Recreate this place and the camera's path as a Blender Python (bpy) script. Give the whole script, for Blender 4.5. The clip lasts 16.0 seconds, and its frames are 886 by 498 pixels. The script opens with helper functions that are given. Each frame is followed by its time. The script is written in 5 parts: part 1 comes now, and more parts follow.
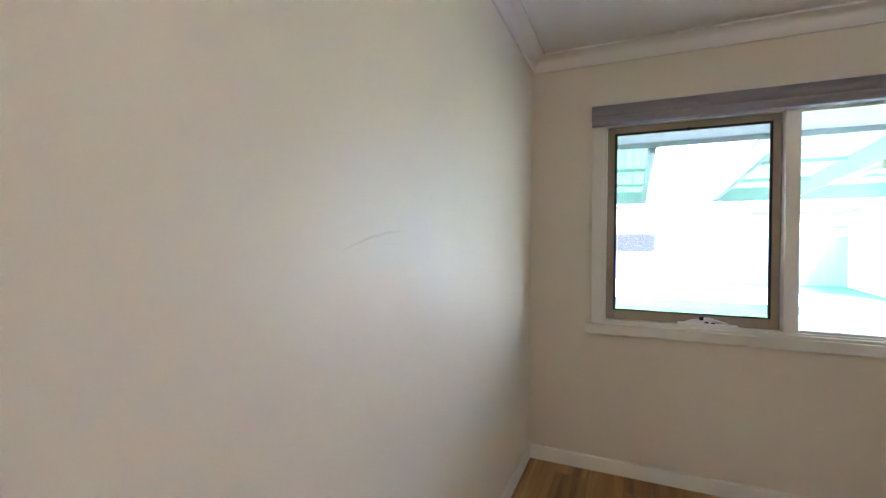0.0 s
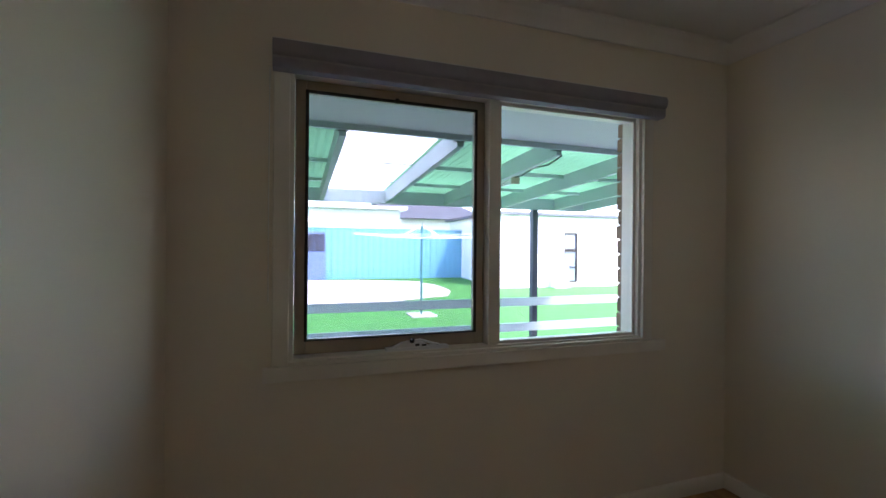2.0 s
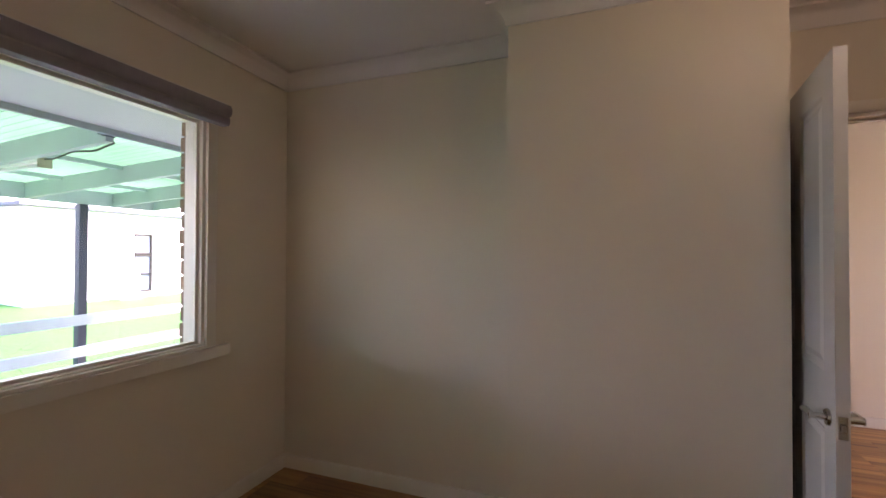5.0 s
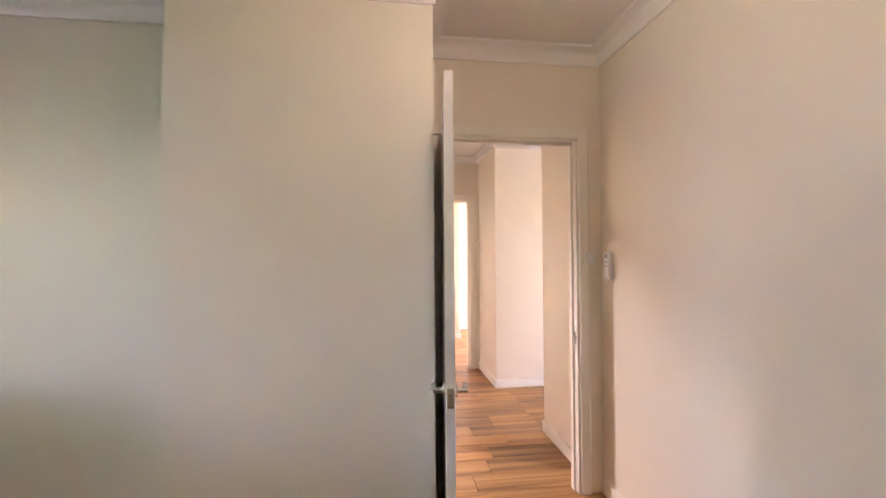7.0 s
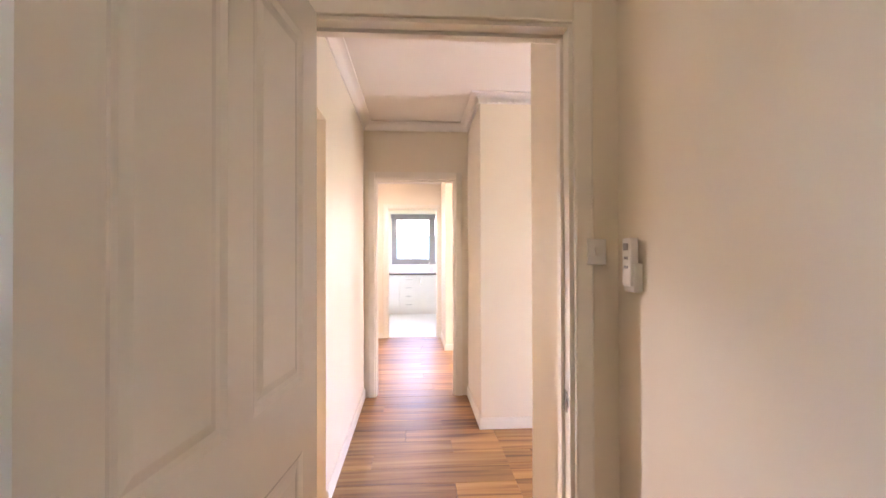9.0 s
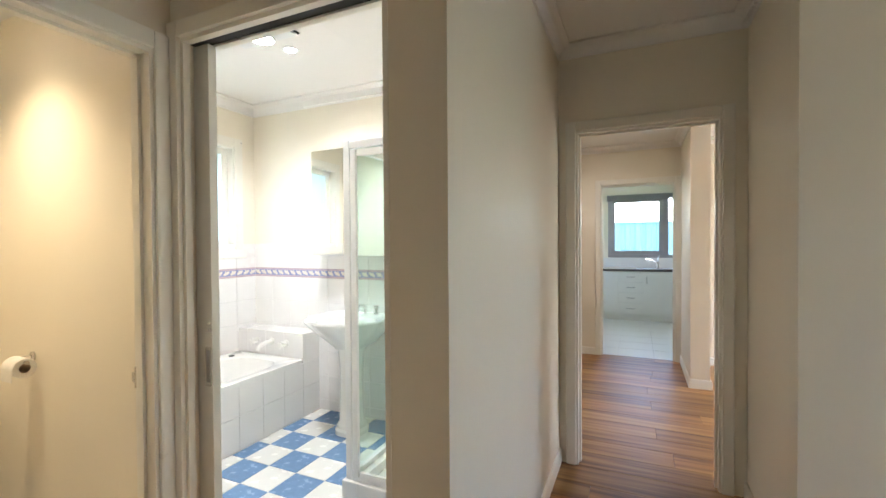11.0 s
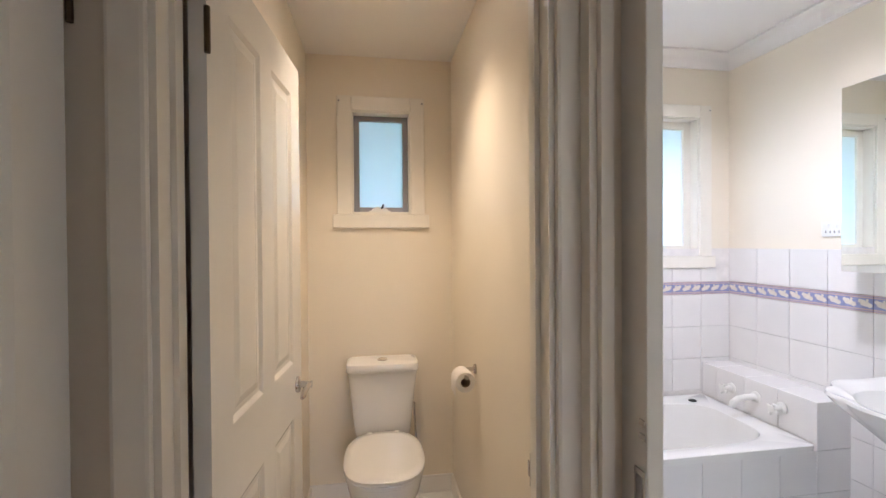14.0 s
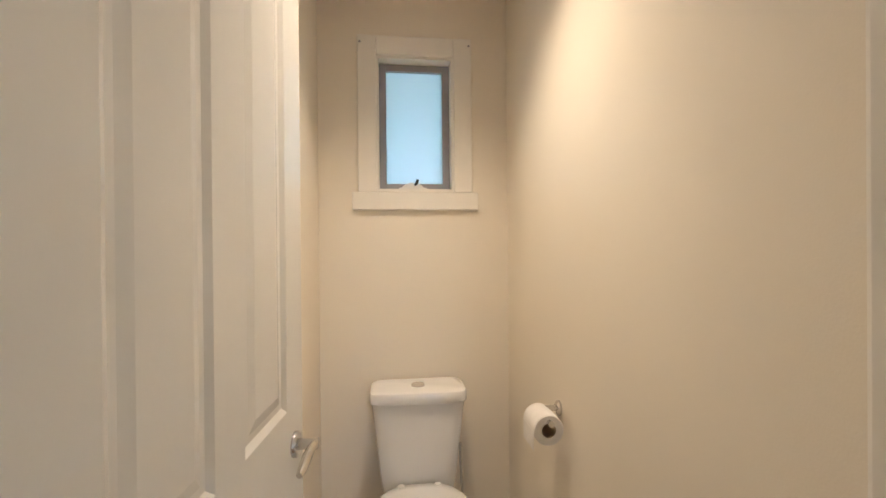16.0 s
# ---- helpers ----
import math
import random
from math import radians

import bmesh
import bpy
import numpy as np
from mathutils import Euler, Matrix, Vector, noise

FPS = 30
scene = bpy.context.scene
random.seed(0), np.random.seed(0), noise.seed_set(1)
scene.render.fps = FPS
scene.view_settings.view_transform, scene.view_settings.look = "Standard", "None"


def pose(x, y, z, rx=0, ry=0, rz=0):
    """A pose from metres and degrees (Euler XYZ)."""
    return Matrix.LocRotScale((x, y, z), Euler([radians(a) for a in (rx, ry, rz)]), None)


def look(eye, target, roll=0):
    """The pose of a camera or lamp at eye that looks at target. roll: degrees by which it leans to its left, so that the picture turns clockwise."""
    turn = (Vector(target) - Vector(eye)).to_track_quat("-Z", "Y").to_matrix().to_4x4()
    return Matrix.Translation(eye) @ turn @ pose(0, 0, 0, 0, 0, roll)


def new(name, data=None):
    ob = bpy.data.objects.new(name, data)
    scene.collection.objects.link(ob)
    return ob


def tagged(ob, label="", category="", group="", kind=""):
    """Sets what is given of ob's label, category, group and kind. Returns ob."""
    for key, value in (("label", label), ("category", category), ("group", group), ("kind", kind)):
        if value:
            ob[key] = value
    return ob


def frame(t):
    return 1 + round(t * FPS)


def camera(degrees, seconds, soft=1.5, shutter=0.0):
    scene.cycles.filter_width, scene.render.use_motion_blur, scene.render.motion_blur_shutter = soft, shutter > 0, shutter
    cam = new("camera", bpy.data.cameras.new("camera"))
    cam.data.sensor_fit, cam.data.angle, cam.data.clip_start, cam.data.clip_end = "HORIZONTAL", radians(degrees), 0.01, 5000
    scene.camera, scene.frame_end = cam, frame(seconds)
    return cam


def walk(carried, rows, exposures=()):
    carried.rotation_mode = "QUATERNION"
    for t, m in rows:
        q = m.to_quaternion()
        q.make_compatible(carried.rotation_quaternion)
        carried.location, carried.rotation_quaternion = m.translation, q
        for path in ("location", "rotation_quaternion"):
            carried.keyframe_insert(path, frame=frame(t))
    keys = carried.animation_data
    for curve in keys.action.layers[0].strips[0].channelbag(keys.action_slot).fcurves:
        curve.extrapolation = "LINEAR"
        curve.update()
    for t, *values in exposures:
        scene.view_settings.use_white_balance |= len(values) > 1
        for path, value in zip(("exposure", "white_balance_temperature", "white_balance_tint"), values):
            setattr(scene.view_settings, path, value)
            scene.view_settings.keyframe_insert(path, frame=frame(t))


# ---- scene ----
cam = camera(91.7, 16.0)

PATH = [
    (0, (-2.249, -2.77, 1.353), (-3.05, -0.937, 1.34), 0.6),
    (0.5, (-2.251, -2.535, 1.371), (-2.678, -0.582, 1.357), 0.2),
    (1, (-2.357, -2.262, 1.384), (-2.411, -0.263, 1.364), 0.3),
    (1.5, (-2.403, -2.034, 1.382), (-2.089, -0.059, 1.371), 0.3),
    (2, (-2.368, -1.86, 1.376), (-1.732, 0.036, 1.375), 0.5),
    (2.5, (-2.339, -1.789, 1.388), (-1.405, -0.021, 1.393), 0.4),
    (3, (-2.316, -1.79, 1.388), (-1.122, -0.186, 1.399), 0.3),
    (3.5, (-2.294, -1.794, 1.39), (-0.882, -0.377, 1.405), 0.3),
    (4, (-2.293, -1.836, 1.387), (-0.697, -0.63, 1.409), 0.1),
    (4.5, (-2.293, -1.881, 1.374), (-0.542, -0.914, 1.401), -0.1),
    (5, (-2.299, -1.962, 1.389), (-0.425, -1.264, 1.415), 0.2),
    (7.3, (-2.082, -2.538, 1.363), (-0.103, -2.828, 1.392), -0.45),
    (7.5, (-2.006, -2.624, 1.34), (-0.026, -2.901, 1.37), -0.2),
    (8, (-1.715, -2.818, 1.34), (0.273, -3.041, 1.366), -0.2),
    (8.2, (-1.588, -2.878, 1.337), (0.403, -3.074, 1.36), -0.2),
    (10.3, (-0.208, -3.131, 1.37), (1.775, -2.877, 1.35), -0.5),
    (10.5, (-0.073, -3.114, 1.371), (1.885, -2.71, 1.346), -0.5),
    (11, (0.239, -3.016, 1.37), (2.062, -2.194, 1.341), -0.4),
    (11.5, (0.461, -2.902, 1.366), (2.039, -1.674, 1.339), -0.4),
    (12, (0.64, -2.796, 1.369), (1.835, -1.193, 1.344), -0.4),
    (12.5, (0.733, -2.688, 1.361), (1.522, -0.85, 1.338), -0.5),
    (13, (0.787, -2.545, 1.359), (1.275, -0.605, 1.343), -0.5),
    (13.5, (0.8, -2.447, 1.379), (1.143, -0.477, 1.358), -0.5),
    (14, (0.827, -2.317, 1.409), (1.143, -0.342, 1.388), -0.4),
    (14.5, (0.837, -2.168, 1.408), (1.126, -0.189, 1.391), -0.4),
    (15, (0.818, -1.999, 1.403), (1.091, -0.018, 1.39), -0.3),
    (15.5, (0.798, -1.824, 1.378), (1.05, 0.16, 1.354), -0.5),
    (16, (0.772, -1.716, 1.345), (1.003, 0.271, 1.337), -0.5),
]
EXPOSURES = [(0, 5.2, 6000, 32), (0.5, 4.65, 6000, 31), (1.0, 3.95, 6050, 29), (1.5, 3.55, 6150, 30), (3.5, 3.05, 6400, 32), (4.5, 3.45, 7000, 38), (5.0, 3.85, 7300, 46), (7.3, 5.15, 6750, 38), (8.2, 5.1, 6750, 36), (10.3, 4.3, 6350, 24), (11.0, 3.55, 6050, 12), (12.0, 3.2, 5950, 15), (13.0, 3.0, 5800, 18), (14.5, 3.0, 5750, 24), (15.2, 3.1, 5700, 23), (16.0, 2.98, 5650, 20)]
walk(cam, [(t, look(e, g, r)) for t, e, g, r in PATH], EXPOSURES)

# ---- world and large lights ----
world = bpy.data.worlds.new("sky")
scene.world = world
world.use_nodes = True
wn = world.node_tree.nodes
sky = wn.new("ShaderNodeTexSky")
sky.sky_type, sky.sun_disc = "NISHITA", False
sky.sun_elevation, sky.sun_rotation = radians(52), radians(145)
world.node_tree.links.new(sky.outputs[0], wn["Background"].inputs[0])
wn["Background"].inputs[1].default_value = 0.15

sun_data = bpy.data.lights.new("sun", "SUN")
sun_data.energy, sun_data.angle, sun_data.color = 1.4, radians(12), (1, 0.96, 0.9)
sun = new("sun", sun_data)
sun.matrix_basis = look((0, 0, 0), (-0.35, 0.5, -0.79))


def area_lamp(name, eye, target, sx, sy, watts, colour=(1, 1, 1)):
    data = bpy.data.lights.new(name, "AREA")
    data.shape, data.size, data.size_y, data.energy, data.color = "RECTANGLE", sx, sy, watts, colour
    ob = new(name, data)
    ob.matrix_basis = look(eye, target)
    return ob


def spot_lamp(name, eye, target, watts, angle, blend, colour, radius=0.04):
    data = bpy.data.lights.new(name, "SPOT")
    data.energy, data.spot_size, data.spot_blend, data.color, data.shadow_soft_size = watts, radians(angle), blend, colour, radius
    ob = new(name, data)
    ob.matrix_basis = look(eye, target)
    return ob


WARM = (1.0, 0.81, 0.53)
SOFT = (1.0, 0.93, 0.86)
spot_lamp("toilet_downlight_beam", (0.87, -0.66, 2.41), (0.87, -0.58, 0), 7.3, 112, 1.0, WARM, 0.05)
spot_lamp("dining_downlight_beam", (4.88, -2.66, 2.485), (4.88, -2.66, 0), 2.4, 150, 0.8, SOFT)
spot_lamp("bathroom_light_beam", (2.1, -1.1, 2.50), (2.1, -1.1, 0), 10.8, 165, 0.6, (0.94, 0.965, 1.0), 0.08)
area_lamp("entry_window_sky", (1.63, -6.15, 1.3), (1.63, 0, 1.2), 1.0, 2.0, 0.13, (1.0, 0.92, 0.92))
globe_data = bpy.data.lights.new("bedroom_globe_light", "POINT")
globe_data.energy, globe_data.color, globe_data.shadow_soft_size = 0.065, (1.0, 0.86, 0.68), 0.05
new("bedroom_globe_light", globe_data).location = (-1.2, -2.7, 2.33)
# unseen fill lamp, added to light the dining area and hall end
area_lamp("living_window_sky", (4.6, -7.05, 1.4), (4.6, 0, 1.3), 2.2, 1.6, 3.0, (0.98, 0.96, 1.0))
# fill lamp added to brighten the kitchen; no window is known on this side
area_lamp("kitchen_side_window_sky", (7.3, -1.15, 1.6), (7.3, -4, 1.3), 1.6, 1.2, 0.7, (0.9, 0.94, 1.0))

# ---- materials ----


def material(name, colour, rough=0.5, metal=0.0, vary=0.0, scale=6.0, bump=0.0, bump_scale=200.0, coat=0.0, spread=0.0, sheen=0.0):
    """Principled surface with two scales of variation: broad blotches in colour, fine grain in relief."""
    m = bpy.data.materials.new(name)
    m.use_nodes = True
    n, l = m.node_tree.nodes, m.node_tree.links
    b = n["Principled BSDF"]
    b.inputs["Base Color"].default_value = (*colour, 1)
    b.inputs["Roughness"].default_value = rough
    b.inputs["Metallic"].default_value = metal
    b.inputs["Coat Weight"].default_value = coat
    co = n.new("ShaderNodeTexCoord")
    if vary or spread:
        hsv = n.new("ShaderNodeHueSaturation")
        hsv.inputs["Color"].default_value = (*colour, 1)
        t = n.new("ShaderNodeTexNoise")
        t.inputs["Scale"].default_value, t.inputs["Detail"].default_value = scale, 5
        l.new(co.outputs["Object"], t.inputs["Vector"])
        r = n.new("ShaderNodeMapRange")
        r.inputs["To Min"].default_value, r.inputs["To Max"].default_value = 1 - vary, 1 + vary
        r.inputs["From Min"].default_value, r.inputs["From Max"].default_value = 0.25, 0.75
        l.new(t.outputs["Fac"], r.inputs["Value"])
        value = r.outputs["Result"]
        if spread:
            info = n.new("ShaderNodeObjectInfo")
            q = n.new("ShaderNodeMapRange")
            q.inputs["To Min"].default_value, q.inputs["To Max"].default_value = 1 - spread, 1 + spread
            l.new(info.outputs["Random"], q.inputs["Value"])
            mul = n.new("ShaderNodeMath")
            mul.operation = "MULTIPLY"
            l.new(value, mul.inputs[0])
            l.new(q.outputs["Result"], mul.inputs[1])
            value = mul.outputs[0]
        l.new(value, hsv.inputs["Value"])
        l.new(hsv.outputs["Color"], b.inputs["Base Color"])
        rr = n.new("ShaderNodeMapRange")
        rr.inputs["To Min"].default_value, rr.inputs["To Max"].default_value = max(rough - 0.06, 0.02), min(rough + 0.08, 1)
        l.new(t.outputs["Fac"], rr.inputs["Value"])
        l.new(rr.outputs["Result"], b.inputs["Roughness"])
    if bump:
        g = n.new("ShaderNodeTexNoise")
        g.inputs["Scale"].default_value, g.inputs["Detail"].default_value = bump_scale, 3
        l.new(co.outputs["Object"], g.inputs["Vector"])
        bp = n.new("ShaderNodeBump")
        bp.inputs["Strength"].default_value, bp.inputs["Distance"].default_value = bump, 0.002
        l.new(g.outputs["Fac"], bp.inputs["Height"])
        l.new(bp.outputs["Normal"], b.inputs["Normal"])
    return m


def wood_material(name, dark, mid, light, along, rough=0.38, spread=0.22):
    """Timber with streaks along one axis ("x" or "y"), each board of another tone."""
    m = bpy.data.materials.new(name)
    m.use_nodes = True
    n, l = m.node_tree.nodes, m.node_tree.links
    b = n["Principled BSDF"]
    co = n.new("ShaderNodeTexCoord")
    info = n.new("ShaderNodeObjectInfo")
    off = n.new("ShaderNodeVectorMath")
    off.operation = "MULTIPLY_ADD"
    off.inputs[1].default_value = (13, 17, 5)
    l.new(info.outputs["Random"], off.inputs[0])
    l.new(co.outputs["Object"], off.inputs[2])
    mp = n.new("ShaderNodeMapping")
    mp.inputs["Scale"].default_value = (19, 0.9, 30) if along == "y" else (0.9, 19, 30)
    l.new(off.outputs[0], mp.inputs["Vector"])
    a = n.new("ShaderNodeTexNoise")
    a.inputs["Scale"].default_value, a.inputs["Detail"].default_value, a.inputs["Distortion"].default_value = 1.0, 6, 0.6
    l.new(mp.outputs[0], a.inputs["Vector"])
    ramp = n.new("ShaderNodeValToRGB")
    ramp.color_ramp.elements[0].position, ramp.color_ramp.elements[0].color = 0.3, (*dark, 1)
    ramp.color_ramp.elements[1].position, ramp.color_ramp.elements[1].color = 0.72, (*light, 1)
    e = ramp.color_ramp.elements.new(0.5)
    e.color = (*mid, 1)
    l.new(a.outputs["Fac"], ramp.inputs[0])
    hsv = n.new("ShaderNodeHueSaturation")
    q = n.new("ShaderNodeMapRange")
    q.inputs["To Min"].default_value, q.inputs["To Max"].default_value = 1 - spread, 1 + spread
    l.new(info.outputs["Random"], q.inputs["Value"])
    l.new(q.outputs["Result"], hsv.inputs["Value"])
    l.new(ramp.outputs["Color"], hsv.inputs["Color"])
    l.new(hsv.outputs["Color"], b.inputs["Base Color"])
    rr = n.new("ShaderNodeMapRange")
    rr.inputs["To Min"].default_value, rr.inputs["To Max"].default_value = rough - 0.05, rough + 0.12
    l.new(a.outputs["Fac"], rr.inputs["Value"])
    l.new(rr.outputs["Result"], b.inputs["Roughness"])
    bp = n.new("ShaderNodeBump")
    bp.inputs["Strength"].default_value, bp.inputs["Distance"].default_value = 0.25, 0.0006
    l.new(a.outputs["Fac"], bp.inputs["Height"])
    l.new(bp.outputs["Normal"], b.inputs["Normal"])
    return m


def glass_material(name, tint, gloss=0.02):
    """Clear window glass: passes light straight on, reflects a little."""
    m = bpy.data.materials.new(name)
    m.use_nodes = True
    n, l = m.node_tree.nodes, m.node_tree.links
    n.remove(n["Principled BSDF"])
    tr, gl, mix = n.new("ShaderNodeBsdfTransparent"), n.new("ShaderNodeBsdfGlossy"), n.new("ShaderNodeMixShader")
    tr.inputs[0].default_value = (*tint, 1)
    gl.inputs["Roughness"].default_value = gloss
    mix.inputs[0].default_value = 0.035
    l.new(tr.outputs[0], mix.inputs[1])
    l.new(gl.outputs[0], mix.inputs[2])
    l.new(mix.outputs[0], n["Material Output"].inputs[0])
    return m


def frosted_material(name, tint, rough, scatter):
    """Patterned glass: partly scatters the daylight evenly, partly passes it blurred."""
    m = bpy.data.materials.new(name)
    m.use_nodes = True
    n, l = m.node_tree.nodes, m.node_tree.links
    b = n["Principled BSDF"]
    b.inputs["Base Color"].default_value = (*tint, 1)
    b.inputs["Transmission Weight"].default_value = 1
    b.inputs["Roughness"].default_value = rough
    b.inputs["IOR"].default_value = 1.3
    v = n.new("ShaderNodeTexVoronoi")
    v.inputs["Scale"].default_value = 90
    bp = n.new("ShaderNodeBump")
    bp.inputs["Strength"].default_value, bp.inputs["Distance"].default_value = 0.3, 0.002
    co = n.new("ShaderNodeTexCoord")
    l.new(co.outputs["Object"], v.inputs["Vector"])
    l.new(v.outputs["Distance"], bp.inputs["Height"])
    l.new(bp.outputs["Normal"], b.inputs["Normal"])
    t, mix = n.new("ShaderNodeBsdfTranslucent"), n.new("ShaderNodeMixShader")
    t.inputs[0].default_value = (*tint, 1)
    mix.inputs[0].default_value = scatter
    l.new(b.outputs[0], mix.inputs[1])
    l.new(t.outputs[0], mix.inputs[2])
    l.new(mix.outputs[0], n["Material Output"].inputs[0])
    return m


def emitter(name, colour, strength):
    m = bpy.data.materials.new(name)
    m.use_nodes = True
    b = m.node_tree.nodes["Principled BSDF"]
    b.inputs["Base Color"].default_value = (*colour, 1)
    b.inputs["Emission Color"].default_value = (*colour, 1)
    b.inputs["Emission Strength"].default_value = strength
    return m


WALL = material("cream_wall_paint", (0.84, 0.76, 0.62), 0.42, vary=0.03, scale=1.6, bump=0.12, bump_scale=260)
CEIL = material("white_ceiling_paint", (0.85, 0.81, 0.76), 0.7, vary=0.02, scale=1.2, bump=0.1, bump_scale=180)
TRIM = material("white_gloss_trim", (0.84, 0.79, 0.69), 0.3, vary=0.02, scale=9, bump=0.04, bump_scale=60)
DOOR = material("white_door_paint", (0.80, 0.78, 0.72), 0.2, vary=0.02, scale=4, bump=0.08, bump_scale=40)
FLOOR = wood_material("laminate_boards", (0.15, 0.062, 0.018), (0.37, 0.178, 0.056), (0.50, 0.295, 0.11), "y")
GAP = material("dark_joint", (0.03, 0.018, 0.01), 0.8)
SASH = material("taupe_sash_paint", (0.42, 0.34, 0.24), 0.35, vary=0.06, scale=12)
BLIND = material("grey_blind_fabric", (0.30, 0.28, 0.30), 0.85, vary=0.05, scale=20, bump=0.3, bump_scale=700)
CLEAR = glass_material("clear_glass", (0.96, 0.965, 0.965))
SHOWER_GLASS = glass_material("shower_glass", (0.93, 0.98, 0.96))
FROST = frosted_material("frosted_glass", (1.0, 0.985, 1.0), 0.3, 0.75)
CHROME = material("satin_chrome", (0.62, 0.60, 0.57), 0.22, 1.0, vary=0.05, scale=30)
CERAMIC = material("white_ceramic", (0.82, 0.80, 0.75), 0.08, vary=0.012, scale=5, coat=0.4)
ENAMEL = material("white_enamel", (0.84, 0.82, 0.77), 0.12, vary=0.012, scale=5, coat=0.3)
TILE = material("white_wall_tile", (0.82, 0.79, 0.75), 0.12, vary=0.015, scale=7, bump=0.05, bump_scale=25, spread=0.02)
GROUT = material("pale_grout", (0.79, 0.75, 0.70), 0.85, vary=0.1, scale=15)
FLOOR_WHITE = material("white_floor_tile", (0.80, 0.78, 0.72), 0.25, vary=0.03, scale=14, spread=0.03)
FLOOR_BLUE = material("blue_floor_tile", (0.16, 0.27, 0.45), 0.25, vary=0.12, scale=22, spread=0.08)
BORDER_BLUE = material("blue_border_glaze", (0.30, 0.32, 0.52), 0.15, vary=0.15, scale=60)
BORDER_PINK = material("pink_border_glaze", (0.62, 0.45, 0.42), 0.15, vary=0.1, scale=60)
BORDER_CREAM = material("cream_border_glaze", (0.75, 0.68, 0.58), 0.15, vary=0.1, scale=60)
MIRROR = material("mirror_silver", (0.90, 0.93, 0.91), 0.015, 1.0)
ALU = material("white_aluminium", (0.80, 0.79, 0.77), 0.3, vary=0.02, scale=10)
GREY_ALU = material("grey_aluminium", (0.34, 0.32, 0.32), 0.35, 0.4, vary=0.05, scale=10)
PLASTIC = material("white_plastic", (0.80, 0.78, 0.72), 0.35)
PAPER = material("toilet_paper", (0.84, 0.80, 0.74), 0.95, vary=0.03, scale=40, bump=0.4, bump_scale=300)
DARK = material("dark_recess", (0.02, 0.017, 0.013), 0.7)
BRASS = material("aged_hinge", (0.10, 0.07, 0.04), 0.4, 0.8)
CABINET = material("cream_cabinet_laminate", (0.76, 0.72, 0.62), 0.3, vary=0.02, scale=6)
BENCH = material("dark_benchtop", (0.10, 0.08, 0.06), 0.3, vary=0.25, scale=120)
STEEL = material("stainless_steel", (0.6, 0.6, 0.6), 0.25, 1.0)
PINE = material("painted_beam", (0.42, 0.50, 0.50), 0.6, vary=0.08, scale=8, bump=0.2, bump_scale=60)
POST = material("dark_painted_post", (0.025, 0.035, 0.05), 0.5, vary=0.1, scale=8)
BRICK = material("brown_brick", (0.26, 0.17, 0.11), 0.85, vary=0.25, scale=18, bump=0.6, bump_scale=120, spread=0.25)
MORTAR = material("grey_mortar", (0.40, 0.36, 0.31), 0.9, vary=0.15, scale=30)
GRASS = material("lawn_blades", (0.03, 0.175, 0.022), 0.8, vary=0.25, scale=3, bump=0.8, bump_scale=90)
GRAVEL = material("pale_gravel", (0.46, 0.41, 0.36), 0.9, vary=0.25, scale=60, bump=0.8, bump_scale=140)
FENCE = material("blue_steel_fence", (0.11, 0.32, 0.45), 0.45, vary=0.06, scale=5)
WHITEWALL = material("white_render", (0.82, 0.82, 0.80), 0.8, vary=0.04, scale=3, bump=0.2, bump_scale=60)
ROOFTILE = material("grey_roof_tile", (0.10, 0.11, 0.13), 0.7, vary=0.2, scale=12)
SOFFIT = material("grey_soffit_sheet", (0.60, 0.62, 0.62), 0.6, vary=0.05, scale=3)
CONCRETE = material("grey_concrete", (0.42, 0.40, 0.39), 0.85, vary=0.12, scale=5, bump=0.3, bump_scale=80)
LEAF = material("dark_leaf", (0.04, 0.10, 0.03), 0.6, vary=0.3, scale=20, spread=0.2)


def sheet_material(name, colour, passing):
    """Fibreglass roof sheet: partly lets light through."""
    m = bpy.data.materials.new(name)
    m.use_nodes = True
    n, l = m.node_tree.nodes, m.node_tree.links
    n.remove(n["Principled BSDF"])
    d, t, mix = n.new("ShaderNodeBsdfDiffuse"), n.new("ShaderNodeBsdfTranslucent"), n.new("ShaderNodeMixShader")
    noi = n.new("ShaderNodeTexNoise")
    noi.inputs["Scale"].default_value, noi.inputs["Detail"].default_value = 1.6, 6
    hsv = n.new("ShaderNodeHueSaturation")
    hsv.inputs["Color"].default_value = (*colour, 1)
    r = n.new("ShaderNodeMapRange")
    r.inputs["From Min"].default_value, r.inputs["From Max"].default_value = 0.3, 0.7
    r.inputs["To Min"].default_value, r.inputs["To Max"].default_value = 0.62, 1.45
    l.new(noi.outputs["Fac"], r.inputs["Value"])
    l.new(r.outputs["Result"], hsv.inputs["Value"])
    l.new(hsv.outputs["Color"], d.inputs[0])
    l.new(hsv.outputs["Color"], t.inputs[0])
    mix.inputs[0].default_value = passing
    l.new(d.outputs[0], mix.inputs[1])
    l.new(t.outputs[0], mix.inputs[2])
    l.new(mix.outputs[0], n["Material Output"].inputs[0])
    return m


